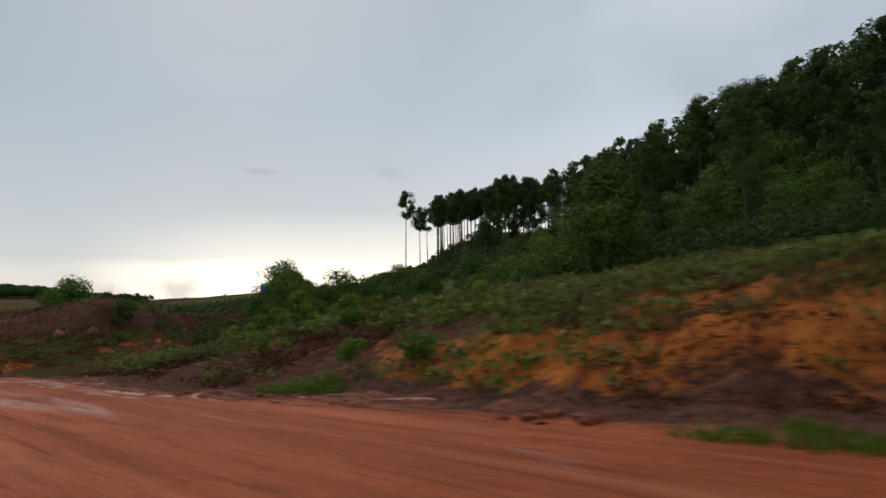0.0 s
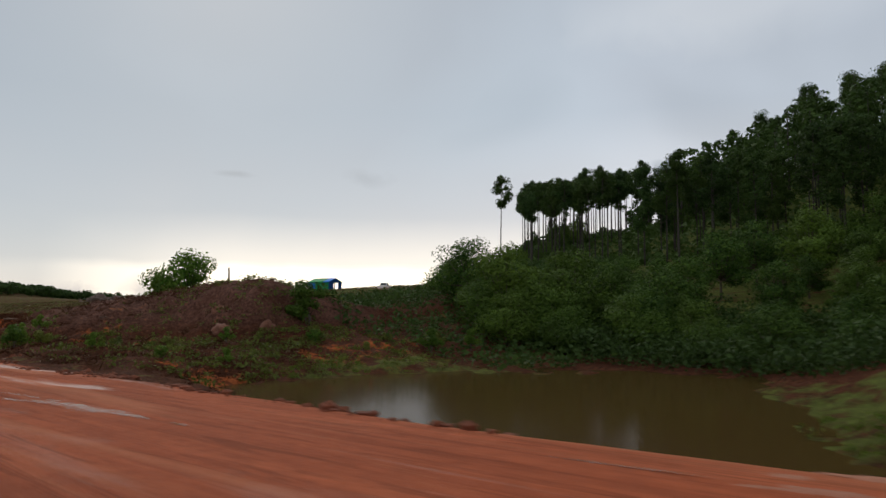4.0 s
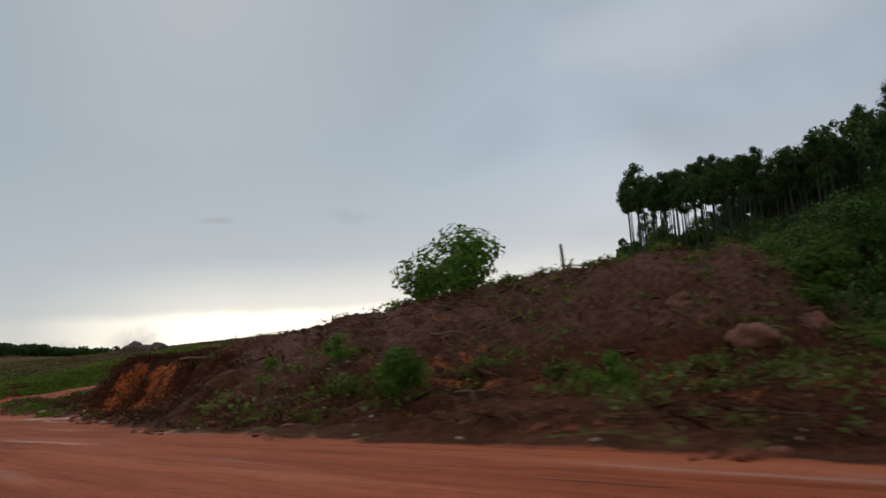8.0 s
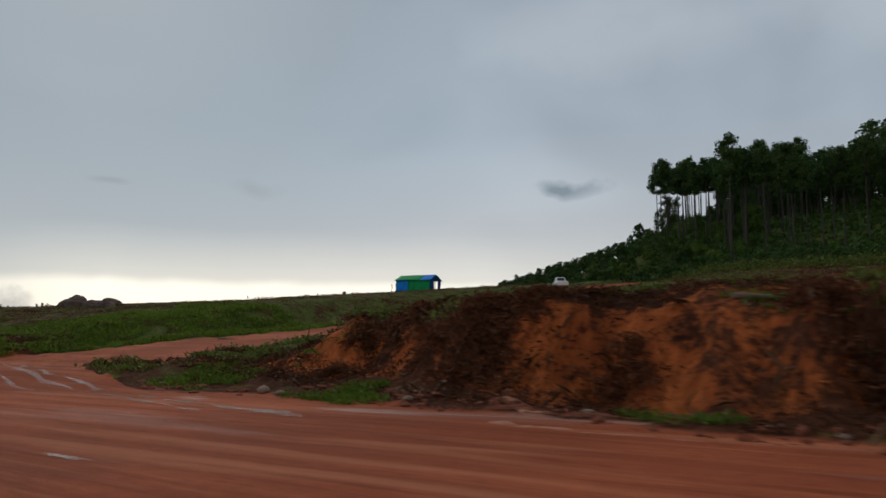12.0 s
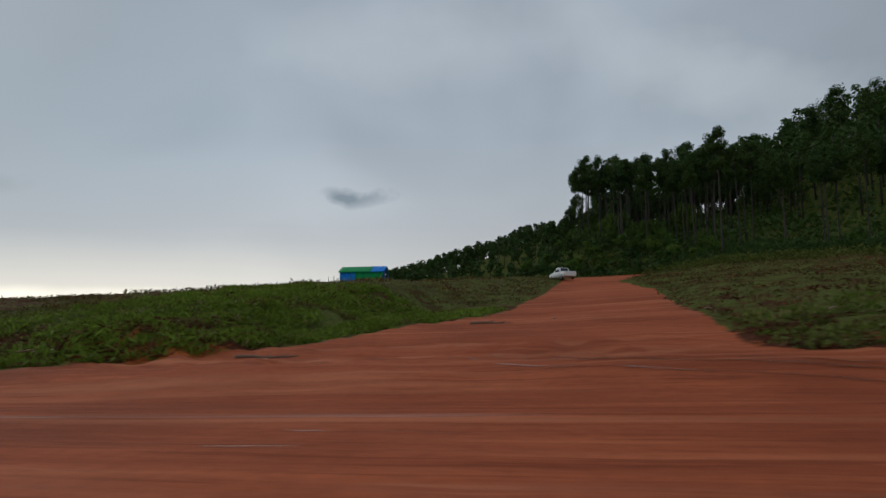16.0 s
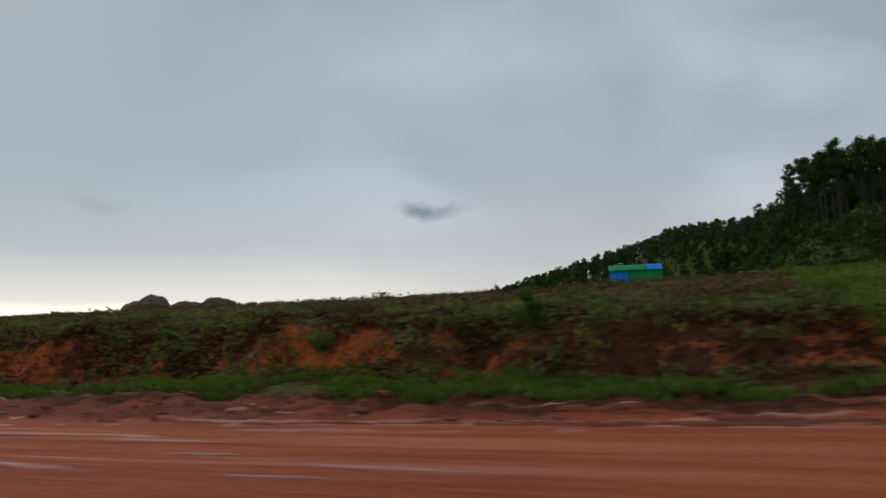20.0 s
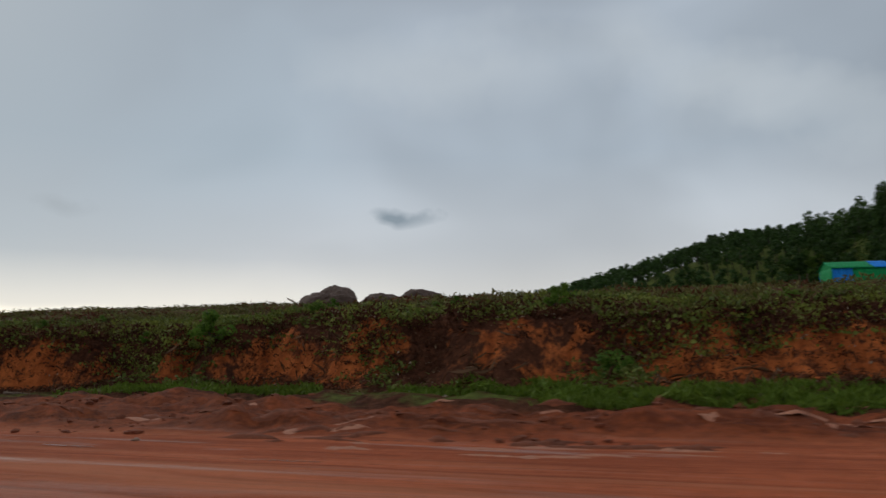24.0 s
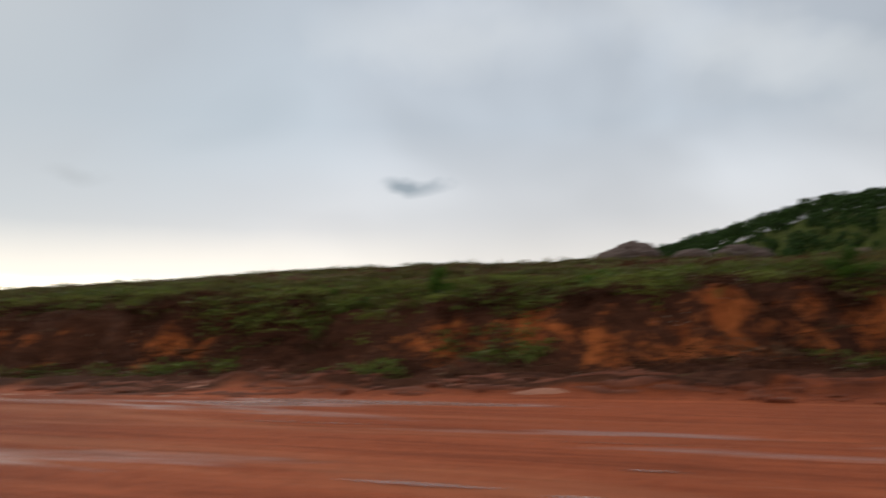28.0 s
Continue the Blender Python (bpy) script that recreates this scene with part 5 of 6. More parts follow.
    scatter("brush", "yellow-green low brush over the slope behind the bank", "brush", WEED_LEAF, rng, brush, 0.17, 12, 0.22, 0.3, 0.5, 0.5)
    blades = spots_in(rng, 5200, -4, 33, lambda u, r: top(u) - 2.5 + 22 * r**1.2, patchy(0.03, 2.2, 55))
    scatter("slope_grass", "rough yellow-green grass on the slope below the wood", "grass", FIELD_LEAF, rng, blades, 0.27, 8, 0.14, 0.16, 0.22, 1.2)
    mats = spots_in(rng, 5000, 84, 105, lambda u, r: foot(u) + 0.6 + (top(u) - foot(u) - 0.9) * r**0.8, patchy(0.09, 1.7, 56))
    scatter("hanging_fern", "dark dead fern and root mats hanging over the cut bank", "fern", DRY_LEAF, rng, mats, 0.17, 16, 0.2, 0.26, 0.28, 0.0, 0.7)
    mats = spots_in(rng, 6500, 138, 236, lambda u, r: top(u) - 2.4 + 2.8 * r, patchy(0.02, 1.7, 57))
    scatter("root_mats", "dark torn roots and dead creeper under the lip of the long bank", "roots", DRY_LEAF, rng, mats, 0.19, 12, 0.2, 0.2, 0.3, 0.0, 0.7)
    shelf = spots_in(rng, 1300, 50, 76, lambda u, r: foot(u) + 0.5 + 18 * r, patchy(0.03, 2.4, 58))
    scatter("shelf_weeds", "green weeds on the shelf between the mound and the pond", "weeds", WEED_LEAF, rng, shelf, 0.15, 12, 0.2, 0.22, 0.55, 0.5)
    creeper = spots_in(rng, 7500, 150, 236, lambda u, r: top(u) - 2.2 + 5.2 * r, lambda u, y: fbm(u / 2.2, y / 2.2, 3, 59) > 0.02 - 0.06 * ease(u, 165, 172) * ease(-u, -200, -192))
    scatter("creeper", "broad-leaved green creeper over the lip of the long bank", "creeper", WEED_LEAF, rng, creeper, 0.11, 13, 0.22, 0.17, 0.7, 0.3)
    pale = spots_in(rng, 3600, 60, 236, lambda u, r: foot(u) - 0.4 + (top(u) - foot(u) + 2.0) * r, patchy(0.0, 2.5, 60))
    scatter("pale_litter", "pale dry leaves and wood chips on the banks", "litter", PALE_CHIP, rng, pale, 0.10, 3, 0.3, 0.10, 0.5, 0.1)
    # rough growth over the cleared field
    field = spots_in(rng, 18000, 82, 330, lambda u, r: top(u) + 2 + 78 * r**1.4, patchy(-0.02, 5, 46))
    scatter("field_scrub", "rough low scrub and regrowth over the cleared field", "scrub", FIELD_LEAF, rng, field, 0.2, 9, 0.34, 0.16, 0.4, 0.7)
    brown = spots_in(rng, 8000, 82, 330, lambda u, r: top(u) + 2 + 75 * r**1.4, patchy(-0.02, 6, 47))
    scatter("field_litter", "brown felling litter lying over the cleared field", "litter", DRY_LEAF, rng, brown, 0.26, 8, 0.42, 0.12, 0.25, 0.2)
    tufts = spots_in(rng, 2600, 84, 330, lambda u, r: top(u) + 4 + 80 * r**1.2, patchy(0.0, 4, 52))
    scatter("field_tufts", "knee-high olive tufts of regrowth in the cleared field", "tufts", FIELD_LEAF, rng, tufts, 0.25, 18, 0.42, 0.3, 0.4, 0.6)
    fern = spots_in(rng, 2200, 84, 330, lambda u, r: top(u) + 4 + 80 * r**1.2, patchy(0.02, 4, 53))
    scatter("dead_fern", "brown dead fern standing in the cleared field", "fern", DRY_LEAF, rng, fern, 0.28, 16, 0.45, 0.24, 0.3, 0.4)
    # thicket under the trees
    under = spots_in(rng, 6200, -40, 128, lambda u, r: np.interp(u, EDGE_U, EDGE_Y) - np.interp(u, (24, 30, 62, 72), (3, 10, 9, 3)) + np.interp(u, (90, 104, 110), (18, 22, 36)) * r)
    scatter("undergrowth", "dense dark green undergrowth along the wood's edge", "undergrowth", EUCA_LEAF, rng, under, 0.27, 34, 0.8, 1.4, 0.6, 0.2)
    # dark leaf colour here stands in for the shade under the canopy
    floor = spots_in(rng, 5200, -60, 128, lambda u, r: np.interp(u, TALL_U, TALL_Y) + 2 + 150 * r**1.3, lambda u, y: y < 300)
    scatter("wood_floor", "low growth filled in under the plantation trees, coloured dark for canopy shade", "undergrowth", EUCA_LEAF, rng, floor, 1.0, 9, 1.6, 1.3, 0.6, 0.2)
    side = spots_in(rng, 2600, 108, 146, lambda u, r: 100 + 140 * r, lambda u, y: (u > np.interp(y, (100, 120, 137, 190), (104, 119, 125, 126))) & (u < np.interp(y, (100, 112, 130, 240), (118, 124, 141, 143))))
    scatter("slope_scrub", "dark scrub on the slope beside the plantation", "scrub", EUCA_LEAF, rng, side, 0.6, 12, 0.8, 1.1, 0.6, 0.2)
    shore = spots_in(rng, 2000, 50, 86, lambda u, r: 27 + 45 * r, lambda u, y: y < np.interp(u, EDGE_U, EDGE_Y) + 6)
    scatter("shelf_scrub", "dark green scrub between the pond, the mound and the wood", "scrub", EUCA_LEAF, rng, shore, 0.30, 14, 0.5, 0.6, 0.6, 0.3)
    bank = spots_in(rng, 900, 82, 128, lambda u, r: np.interp(u, EDGE_U, EDGE_Y) - 9 + 9 * r)
    scatter("edge_scrub", "yellow-green scrub in front of the wood", "scrub", WEED_LEAF, rng, bank, 0.4, 9, 0.5, 0.9, 0.5, 0.4)


build_cover()


def build_clods():
    """Clods of red mud thrown up along the road's edge, in one mesh."""
    rng = np.random.default_rng(19)
    base = bmesh.new()
    bmesh.ops.create_icosphere(base, subdivisions=1, radius=1)
    ball = np.array([v.co[:] for v in base.verts])
    faces = np.array([[v.index for v in f.verts] for f in base.faces])
    base.free()
    n = 8000
    u = rng.uniform(-4, 236, n)
    late = u > 132
    edge, foot = section(u, ROAD_EDGE), section(u, FOOT_OUT)
    y = np.where(late, edge + 0.3 + (foot - edge - 1.5) * rng.uniform(0, 1, n) ** 1.3, edge - 0.2 + 1.5 * rng.uniform(0, 1, n))
    keep = (side_road(u, y) < 0.1) & (fbm(u / 3, y / 1.5, 3, 33) > np.where(late, 0.0, 0.06))
    u, y = u[keep], y[keep]
    n = len(u)
    r = 0.022 + 0.12 * rng.uniform(0, 1, n) ** 4
    at = np.stack([-u, y, height(u, y) + r * 0.15], -1)
    shape = ball[None] * (1 + 0.35 * rng.normal(size=(n, len(ball), 1)).clip(-1, 1)) * (r[:, None] * rng.uniform(0.7, 1.4, (n, 3)) * (1, 1, 0.6))[:, None, :]
    verts = (at[:, None, :] + shape).reshape(-1, 3)
    tris = (np.arange(n)[:, None, None] * len(ball) + faces[None]).reshape(-1, 3)
    me = mesh_from("clods", verts.tolist(), tris.tolist(), CLOD)
    tagged(new("clods", me), "lumps of red mud along the edge of the road", "clods", kind="stuff")


build_clods()


def build_mud_ridges():
    """Long flat ridges of mud and crusted silt pushed up along the road's edge, one mesh a colour."""
    rng = np.random.default_rng(23)
    for name, label, mat, n, low in (("mud_ridges", "long dark ridges of churned red mud beside the road", CLOD, 900, 0.0), ("silt_crusts", "pale crusts of dried silt along the edge of the road", SILT, 300, -0.9)):
        u = np.concatenate([rng.uniform(132, 236, n), rng.uniform(84, 108, n // 4), rng.uniform(6, 32, n // 6)])
        edge, foot = section(u, ROAD_EDGE), section(u, FOOT_OUT)
        y = edge + low + (np.clip(foot - edge - 1.2, 0.8, 4.5) - low) * rng.uniform(0, 1, len(u)) ** 1.5
        keep = (side_road(u, y) < 0.1) & (fbm(u / 4, y / 1.2, 3, 35) > -0.02)
        u, y = u[keep], y[keep]
        n = len(u)
        long, wide = rng.uniform(0.25, 1.5, n), rng.uniform(0.04, 0.13, n)
        tall = wide * rng.uniform(0.25, 0.6, n) * (1.0 if low == 0 else 0.35)
        k = 9
        s = np.linspace(-1, 1, k)
        turn = rng.normal(size=n) * 0.09
        bend = rng.normal(size=n) * 0.12
        girth = (1 - np.abs(s) ** 2.5)[None] * (1 + 0.35 * rng.normal(size=(n, k))).clip(0.3, 1.8) + 0.02
        cu = u[:, None] + s * long[:, None] * 0.5
        cy = y[:, None] + turn[:, None] * s * long[:, None] * 0.5 + bend[:, None] * (s**2) * long[:, None] * 0.5
        rows = []
        for side, lift in ((-1, -0.3), (-0.55, 0.75), (0.1, 1.0), (0.6, 0.6), (1, -0.3)):
            py = cy + side * girth * wide[:, None]
            rows.append(np.stack([-cu, py, height(cu, py) + lift * girth * tall[:, None]], -1))
        verts = np.stack(rows, 2).reshape(-1, 3)
        quad = np.array([[a * 5 + b, a * 5 + b + 1, (a + 1) * 5 + b + 1, (a + 1) * 5 + b] for a in range(k - 1) for b in range(4)])
        faces = (np.arange(n)[:, None, None] * (k * 5) + quad[None]).reshape(-1, 4)
        me = mesh_from(name, verts.tolist(), faces.tolist(), mat)
        me.polygons.foreach_set("use_smooth", np.ones(len(faces), bool))
        tagged(new(name, me), label, "mud", kind="stuff")


build_mud_ridges()


# ---- branches, stones and rubbish along the road ----
def build_branch(x, y, long, thick, turn, label, seed, mat=None, tilt=0.0):
    rng = random.Random(seed)
    ob = thing("fallen_branch", label, "branch", "fallen branches")
    ob.matrix_basis = pose(x, y, ground_at(x, y) + thick * 0.7, 0, tilt, turn)
    bm = bmesh.new()
    n = 7
    path = [(long * (k / n - 0.5), 0.06 * long * math.sin(2.2 * k / n + seed), 0.03 * long * rng.uniform(-0.4, 0.6)) for k in range(n + 1)]
    tube(bm, path, [thick * (1 - 0.6 * k / n) for k in range(n + 1)], 7)
    part("stem", bm, mat or DEAD_WOOD, ob)
    for k in (3, 5):
        bm = bmesh.new()
        p = Vector(path[k])
        tube(bm, [p, p + Vector((long * 0.14, long * rng.uniform(-0.12, 0.12), long * 0.05))], [thick * 0.4, thick * 0.15], 5)
        part("twig", bm, mat or DEAD_WOOD, ob)


for n, (u, y, long, thick, turn) in enumerate(((89.0, 15.6, 2.4, 0.07, 20), (13.5, 10.5, 1.8, 0.022, 8), (17.5, 10.2, 2.2, 0.028, -6), (21.0, 10.0, 1.7, 0.026, 12), (19.2, 10.6, 1.5, 0.02, 3), (15.6, 9.8, 1.4, 0.02, -12), (71.0, 12.0, 2.2, 0.05, 30), (63.5, 11.0, 1.6, 0.04, -8), (74.5, 15.5, 2.6, 0.05, 5),
                                               (187.5, 19.0, 2.0, 0.05, 4), (196.0, 17.0, 1.4, 0.04, -8), (141.0, 52.0, 5.0, 0.12, 10), (126.0, 15.6, 1.6, 0.05, 15), (122.5, 28.0, 1.8, 0.06, 2), (213.5, 62.0, 2.6, 0.14, 25), (177.0, 84.3, 5.0, 0.22, 6), (190.4, 18.4, 2.4, 0.045, 12), (191.6, 18.0, 1.8, 0.035, -14), (86.5, 14.6, 2.6, 0.05, 62))):
    build_branch(-u, y, long, thick, turn, "bare weathered fallen branch on the red earth", n)

STONES = ((84.8, 9.5, 0.30), (92.0, 11.6, 0.22), (96.5, 12.2, 0.25), (102.0, 12.9, 0.45), (67.0, 8.0, 0.15), (69.5, 8.0, 0.13), (64.6, 8.0, 0.14), (101.0, 12.6, 0.3), (88.0, 10.4, 0.16), (76.0, 8.4, 0.14), (23.0, 8.4, 0.16), (12.0, 9.2, 0.14),
          (47.0, 7.3, 0.13), (120.0, 30.0, 0.2), (113.5, 30.5, 0.3), (110.5, 24.0, 0.35), (109.5, 20.5, 0.3), (184.0, 9.6, 0.14), (190.5, 9.6, 0.15), (152.0, 12.0, 0.14), (146.8, 11.4, 0.2), (161.0, 11.5, 0.15))
for n, (u, y, r) in enumerate(STONES):
    build_rock("stone", -u, y, (r * 0.6, r * 0.42, r * 0.26), n + 10, "pale clay-stained stone at the edge of the road", PALE_STONE, "stone", "stones along the road", 0.25, 37 * n)

def build_puddle(u, y, long, wide, turn, seed):
    """A shallow pool in the road, level, with a ragged edge."""
    rng = random.Random(seed)
    bm = bmesh.new()
    n = 44
    ring = []
    for k in range(n):
        a = 2 * math.pi * k / n
        r = 1 + 0.5 * noise.noise((math.cos(a) * 1.8 + seed * 1.7, math.sin(a) * 1.8, 0)) + 0.35 * noise.noise((math.cos(a) * 5 + seed * 1.7, math.sin(a) * 5, 0)) + rng.uniform(-0.08, 0.08)
        ring.append(bm.verts.new((math.cos(a) * r * long / 2, math.sin(a) * r * wide * 0.36, 0)))
    centre = bm.verts.new((0, 0, 0))
    for k in range(n):
        bm.faces.new((ring[k], ring[(k + 1) % n], centre))
    me = bpy.data.meshes.new("puddle")
    bm.to_mesh(me)
    bm.free()
    me.attributes.new("depth", "FLOAT", "POINT").data.foreach_set("value", [0.0] * n + [1.6])
    me.materials.append(PUDDLE)
    ob = tagged(new("puddle", me), "shallow rain puddle shining in a rut of the road", "puddle", "puddles in the road", kind="structure")
    dx = (ground_at(-u + long * 0.4, y) - ground_at(-u - long * 0.4, y)) / (0.8 * long)
    dy = (ground_at(-u, y + 0.5) - ground_at(-u, y - 0.5))
    zs = [ground_at(-u + i * long / 2, y + j * wide / 3) for i in (-0.7, 0, 0.7) for j in (-1, 0, 1)]
    tilt = Vector((-dx, -dy, 1)).normalized()
    lie = Vector((0, 0, 1)).rotation_difference(tilt).to_matrix().to_4x4()
    ob.matrix_basis = Matrix.Translation((-u, y, sum(zs) / len(zs) + 0.008)) @ lie @ Matrix.Rotation(radians(turn), 4, "Z")


def puddle_build(tree, shader):
    pos = position(tree)
    shader.inputs["Base Color"].default_value = (0.40, 0.145, 0.080, 1)
    shader.inputs["Roughness"].default_value = 0.16
    shader.inputs["Specular IOR Level"].default_value = 0.35
    link_bump(tree, shader, noise_node(tree, pos, 7.0, 2), 0.04, 0.02)
    rim = math_node(tree, "ADD", attribute(tree, "depth"), math_node(tree, "MULTIPLY", math_node(tree, "SUBTRACT", noise_node(tree, scaled_vector(tree, pos, (0.32, 2.2, 1.0)), 4.0, 6, 0.72, 0.6), 0.5), 3.4))
    wet = ramp_node(tree, rim, [(0.35, 0.0), (1.25, 0.64)])
    clear = tree.nodes.new("ShaderNodeBsdfTransparent")
    both = tree.nodes.new("ShaderNodeMixShader")
    tree.links.new(wet, both.inputs[0])
    tree.links.new(clear.outputs[0], both.inputs[1])
    tree.links.new(shader.outputs[0], both.inputs[2])
    tree.links.new(both.outputs[0], tree.nodes["Material Output"].inputs[0])


PUDDLE = material("muddy_puddle", puddle_build)
for n, (u, y, long, wide, turn) in enumerate(((16.0, 7.1, 2.2, 0.3, 6), (13.0, 7.6, 2.0, 0.25, 6), (10.5, 8.1, 1.8, 0.28, 6), (8.0, 8.6, 1.6, 0.2, 5), (26.5, 6.3, 2.4, 0.35, 3), (24.3, 6.5, 2.0, 0.3, 2), (24.9, 7.7, 1.0, 0.3, 0), (22.0, 7.4, 2.2, 0.35, 2), (33.0, 5.2, 2.4, 0.2, 4),
                                              
                                              (98.5, 9.9, 1.8, 0.4, 0), (89.2, 2.7, 2.4, 0.4, 0), (97.0, 4.9, 1.6, 0.3, 0), (120.9, 6.2, 1.6, 0.2, 5), (120.7, 7.3, 0.8, 0.16, 0),
                                              (152.0, 7.8, 2.2, 0.4, 0), (150.0, 6.6, 2.4, 0.35, 2), (157.5, 9.0, 3.4, 0.3, 0), (162.0, 8.6, 3.0, 0.3, 0), (188.8, 8.2, 3.2, 0.3, 0), (184.8, 8.9, 1.6, 0.25, 0), (180.0, 8.3, 3.4, 0.25, 0), (205.6, 4.7, 0.8, 0.22, 0), (207.5, 3.7, 1.8, 0.25, 0), (206.0, 3.6, 0.8, 0.3, 0), (211.0, 6.7, 5.0, 0.14, 1), (206.0, 6.0, 4.0, 0.12, 1), (59.5, 5.9, 3.5, 0.16, 2), (63.5, 5.9, 3.0, 0.14, 0))):
    build_puddle(u, y, long, wide, turn, n)


def build_trickle(path, wide, seed):
    """Rainwater lying in a rut: a ragged ribbon that follows the ground, broken in places."""
    length = sum(math.dist(a, b) for a, b in zip(path, path[1:]))
    n = int(length / 0.16)
    bm = bmesh.new()
    rows = []
    us = np.interp(np.linspace(0, 1, n), np.linspace(0, 1, len(path)), [p[0] for p in path])
    ys = np.interp(np.linspace(0, 1, n), np.linspace(0, 1, len(path)), [p[1] for p in path])
    ys = ys + 0.5 * fbm(us / 2.5, ys * 0 + seed, 3, 7)
    span = wide * 1.5 * np.clip(0.5 + 2.0 * fbm(us / 1.1, ys * 0 + seed, 4, 9), 0, 1.4)
    cross = np.linspace(-0.5, 0.5, 4)
    for i in range(n):
        if span[i] < 0.05:
            rows.append(None)
            continue
        edge = [ys[i] + c * span[i] for c in cross]
        zs = height(np.full(4, us[i]), np.array(edge))
        rows.append([bm.verts.new((-us[i], y, float(z.mean() * 0.5 + zs.mean() * 0.5) + 0.012)) for y, z in zip(edge, zs)])
    for a, b in zip(rows, rows[1:]):
        if a and b:
            for k in range(3):
                bm.faces.new((a[k], a[k + 1], b[k + 1], b[k])).smooth = True
    me = bpy.data.meshes.new("puddle")
    bm.to_mesh(me)
    bm.free()
    me.attributes.new("depth", "FLOAT", "POINT").data.foreach_set("value", [d for r in rows if r for d in (0.0, 0.75, 0.75, 0.0)])
    me.materials.append(PUDDLE)
    tagged(new("puddle", me), "rainwater shining in a long rut of the clay road", "puddle", "puddles in the road", kind="structure")


for n, (path, wide) in enumerate(((((121, 14.9), (116, 13.4), (110, 12.1), (104, 10.7), (97, 9.4)), 0.5), (((118, 13.6), (113, 12.2), (107, 10.9), (100, 9.4)), 0.4), (((119.5, 13.2), (114, 11.6), (108, 10.2)), 0.25), (((126, 15.2), (121, 14.4), (117, 13.0)), 0.3),
                                  (((54, 2.7), (50.5, 2.95), (47, 3.1), (43, 3.6), (39, 3.9)), 0.55), (((53, 3.4), (48, 3.5), (44, 3.9)), 0.3), (((28, 5.0), (24, 4.75), (20, 4.6), (16, 4.4)), 0.15), (((30, 6.8), (26, 6.3), (21, 6.9), (16, 7.2), (11, 8.1), (7, 8.9)), 0.3), (((29, 5.6), (24, 5.4), (19, 5.2)), 0.2),
                                  (((27, 7.2), (23, 7.3), (19, 7.5)), 0.25))):
    build_trickle(path, wide, n * 3.3)


# ---- the white car on the crest of the side road ----
PAINT = simple("white_car_paint", (0.72, 0.72, 0.70), 0.35, 0.05, 2.0, 0.02)
GLASS = simple("dark_car_glass", (0.03, 0.035, 0.04), 0.08, 0.1, 2.0, 0.0)
RUBBER = simple("tyre_rubber", (0.03, 0.03, 0.03), 0.8, 0.2, 8.0, 0.2)
STEEL = simple("wheel_steel", (0.35, 0.35, 0.36), 0.4, 0.1, 4.0, 0.1, 0.8)
RED_LENS = simple("tail_lens", (0.45, 0.02, 0.02), 0.25, 0.1, 4.0, 0.0)
CLEAR_LENS = simple("head_lens", (0.6, 0.6, 0.58), 0.15, 0.05, 4.0, 0.0)


def loft(bm, outlines):
    rings = [[bm.verts.new(p) for p in ring] for ring in outlines]
    for a, b in zip(rings, rings[1:]):
        for k in range(len(a)):
            bm.faces.new((a[k], a[(k + 1) % len(a)], b[(k + 1) % len(a)], b[k])).smooth = True
    bm.faces.new(rings[0][::-1])
    bm.faces.new(rings[-1])


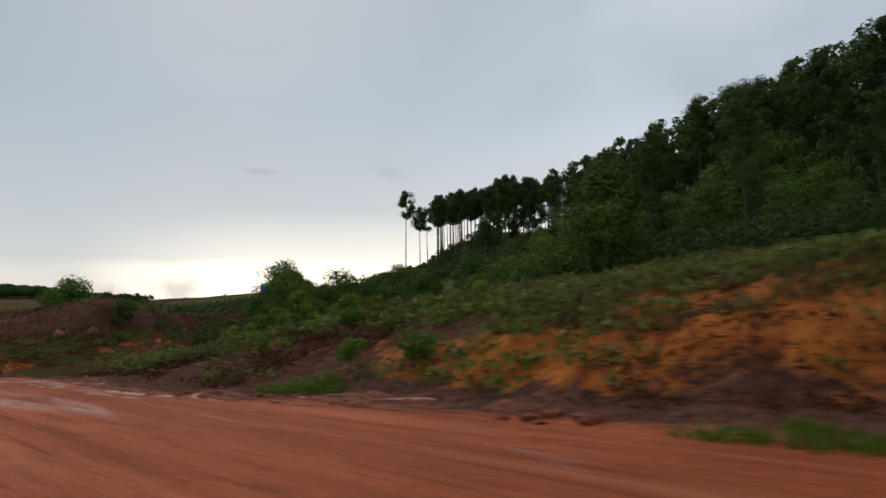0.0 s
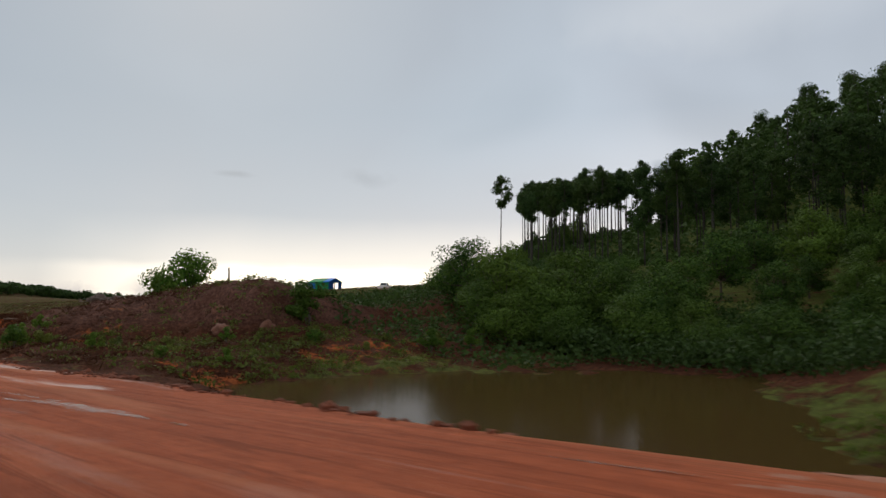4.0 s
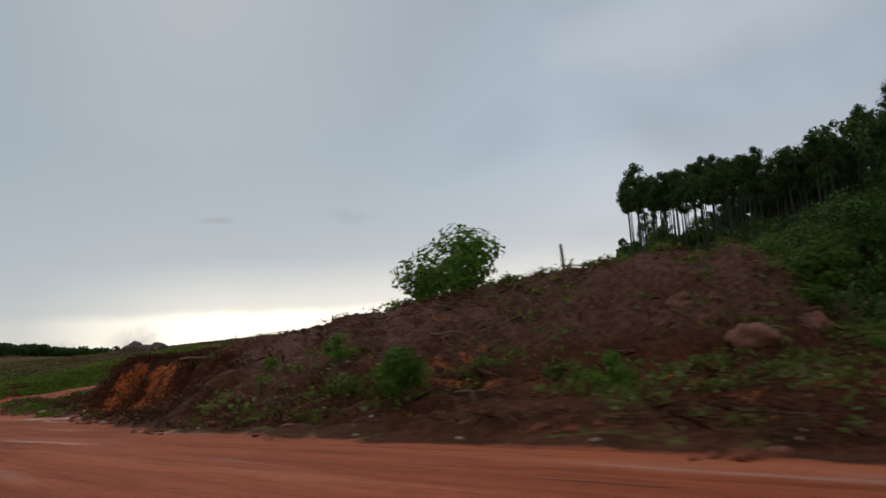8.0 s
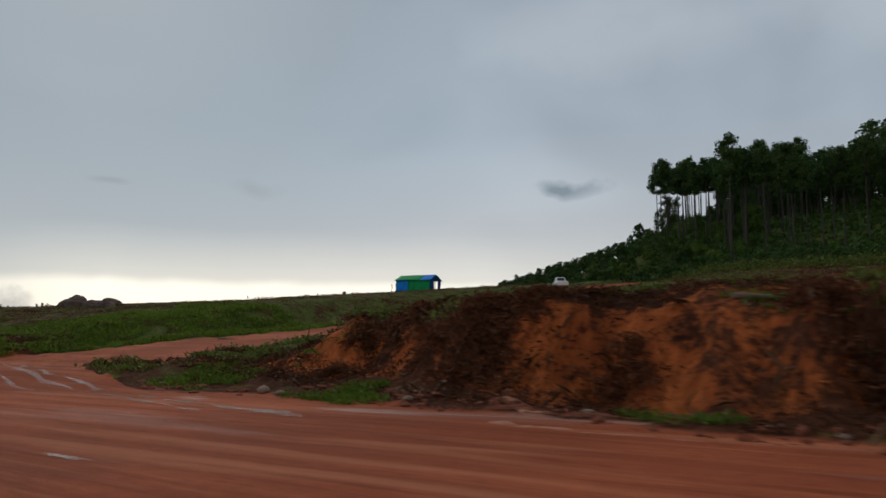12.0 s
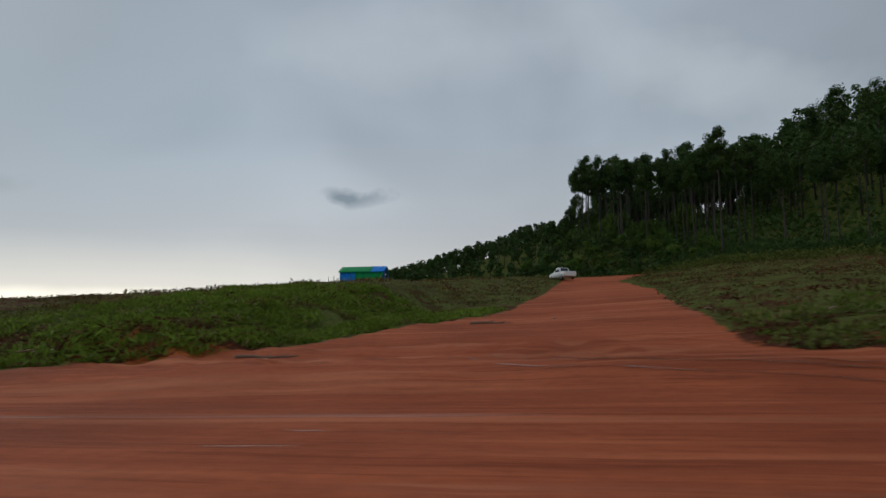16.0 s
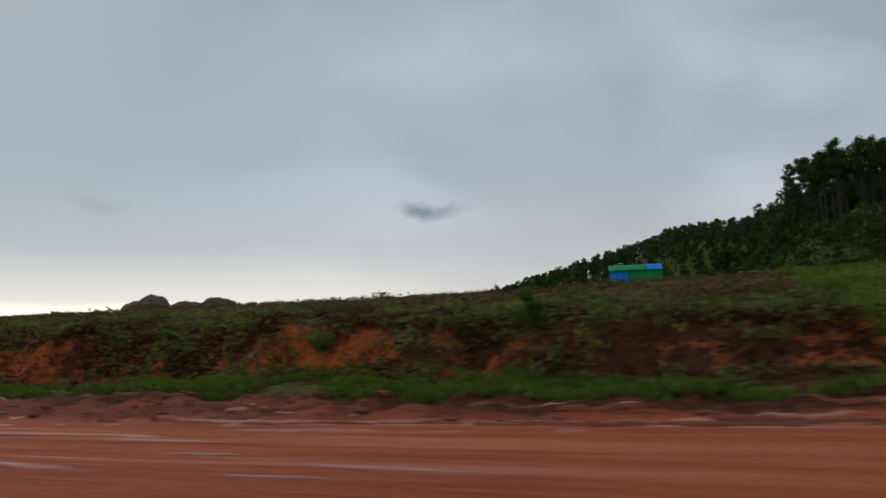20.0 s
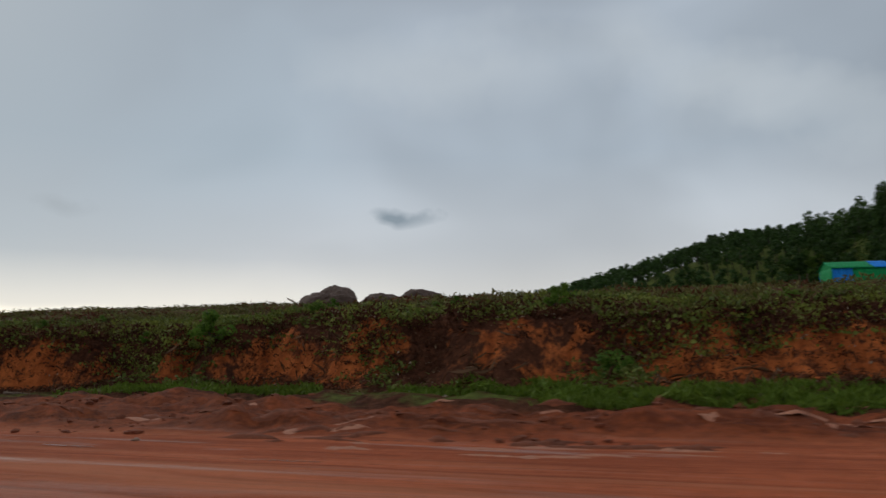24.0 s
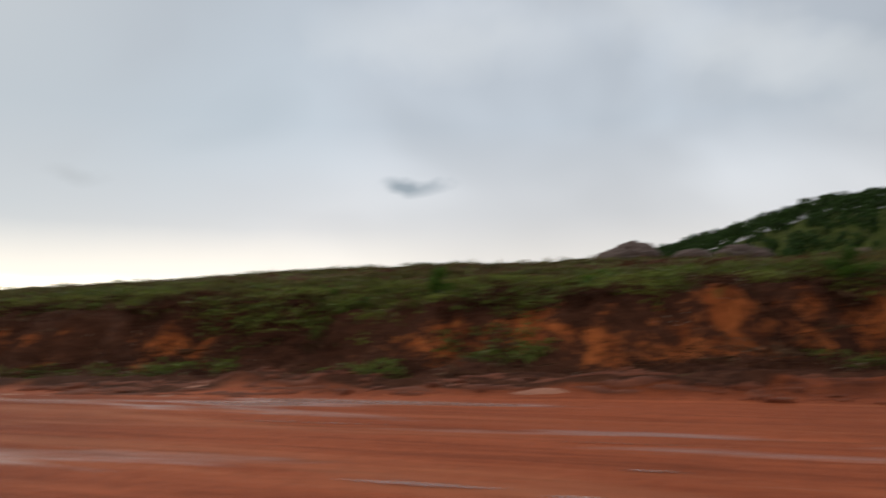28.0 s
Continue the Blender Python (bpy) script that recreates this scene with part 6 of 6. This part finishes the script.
def build_car(x, y, turn):
    z = ground_at(x, y)
    car = thing("car", "white pickup standing behind the crest of the dirt side road", "car")
    car.matrix_basis = pose(x, y, z, 0, 0, turn)

    def ring(px, w, lo, hi):
        return [(px, -w, lo + 0.08), (px, -w, hi - 0.10), (px, -w + 0.10, hi), (px, w - 0.10, hi), (px, w, hi - 0.10), (px, w, lo + 0.08), (px, w - 0.08, lo), (px, -w + 0.08, lo)]
    bm = bmesh.new()
    loft(bm, [ring(-2.4, 0.74, 0.42, 0.88), ring(-2.3, 0.80, 0.34, 0.95), ring(-1.2, 0.83, 0.30, 0.96), ring(0.6, 0.83, 0.30, 0.97), ring(1.4, 0.81, 0.30, 0.94), ring(1.95, 0.76, 0.34, 0.82), ring(2.1, 0.66, 0.42, 0.66)])
    part("body", bm, PAINT, car)
    bm = bmesh.new()
    loft(bm, [ring(-0.75, 0.70, 0.9, 1.02), ring(-0.6, 0.64, 0.9, 1.50), ring(-0.2, 0.62, 0.9, 1.56), ring(0.35, 0.62, 0.9, 1.52), ring(0.95, 0.72, 0.9, 1.0)])
    part("cabin", bm, PAINT, car)
    for name, pts in (("rear_window", [(-0.74, -0.5, 1.08), (-0.74, 0.5, 1.08), (-0.65, 0.46, 1.42), (-0.65, -0.46, 1.42)]), ("windscreen", [(0.86, 0.55, 1.02), (0.86, -0.55, 1.02), (0.36, -0.5, 1.38), (0.36, 0.5, 1.38)])):
        bm = bmesh.new()
        d = Vector((-0.03 if name == "rear_window" else 0.03, 0, 0.03))
        v = [bm.verts.new(Vector(p) + d) for p in pts] + [bm.verts.new(Vector(p) - d) for p in pts]
        for f in ((0, 1, 2, 3), (7, 6, 5, 4), (0, 4, 5, 1), (1, 5, 6, 2), (2, 6, 7, 3), (3, 7, 4, 0)):
            bm.faces.new([v[k] for k in f])
        part(name, bm, GLASS, car, "dark window glass")
    for s in (-1, 1):
        for x0, x1 in ((-0.5, 0.0), (0.06, 0.45)):
            bm = bmesh.new()
            pts = [(x0, 0.67, 0.98), (x1, 0.67, 0.98), (x1 - 0.04, 0.615, 1.36), (x0 + 0.08, 0.615, 1.36)]
            v = [bm.verts.new((p[0], s * (p[1] + 0.02), p[2])) for p in pts] + [bm.verts.new((p[0], s * (p[1] - 0.04), p[2])) for p in pts]
            for f in ((0, 1, 2, 3), (7, 6, 5, 4), (0, 4, 5, 1), (1, 5, 6, 2), (2, 6, 7, 3), (3, 7, 4, 0)):
                bm.faces.new([v[k] for k in f])
            part("side_window", bm, GLASS, car, "dark window glass")
        for px in (-1.45, 1.3):
            bm = bmesh.new()
            tube(bm, [(px, s * 0.62, 0.3), (px, s * 0.66, 0.3), (px, s * 0.80, 0.3), (px, s * 0.83, 0.3)], [0.24, 0.3, 0.3, 0.25], 18)
            wheel = part("wheel", bm, RUBBER, car, "black tyre")
            bm = bmesh.new()
            tube(bm, [(px, s * 0.80, 0.3), (px, s * 0.845, 0.3)], [0.19, 0.16], 14)
            part("rim", bm, STEEL, wheel, "grey steel rim")
        for name, px, mat in (("tail_light", -2.34, RED_LENS), ("headlight", 1.96, CLEAR_LENS)):
            bm = bmesh.new()
            bmesh.ops.create_icosphere(bm, subdivisions=2, radius=1, matrix=Matrix.Translation((px, s * 0.6, 0.7)) @ Matrix.Diagonal((0.06, 0.11, 0.09, 1)))
            part(name, bm, mat, car)


build_car(-124.2, 84.5, 122)

# a broken bough sticking up beside the large boulder
build_branch(-212.2, 61.2, 3.2, 0.16, 200, "broken dead bough sticking up beside the large boulder", 77, DEAD_WOOD, -28.0)

# a light pole frame beside the hut
for dx in (-160.2, -159.3):
    build_post(dx, 93.5, 1.5, 0.05, "thin grey pole of a small frame beside the hut", 0.5, "pole", DEAD_WOOD)

# a scrap of blue plastic by the bank
scrap = tagged(new("plastic_scrap", rock_mesh("plastic_scrap", (0.16, 0.07, 0.05), 5, simple("blue_plastic", (0.10, 0.09, 0.42), 0.4, 0.2, 6.0, 0.4), 0.5)), "crumpled scrap of blue plastic at the bank's foot", "rubbish")
scrap.matrix_basis = pose(-18.5, 9.1, ground_at(-18.5, 9.1) + 0.06, 0, 0, 20)
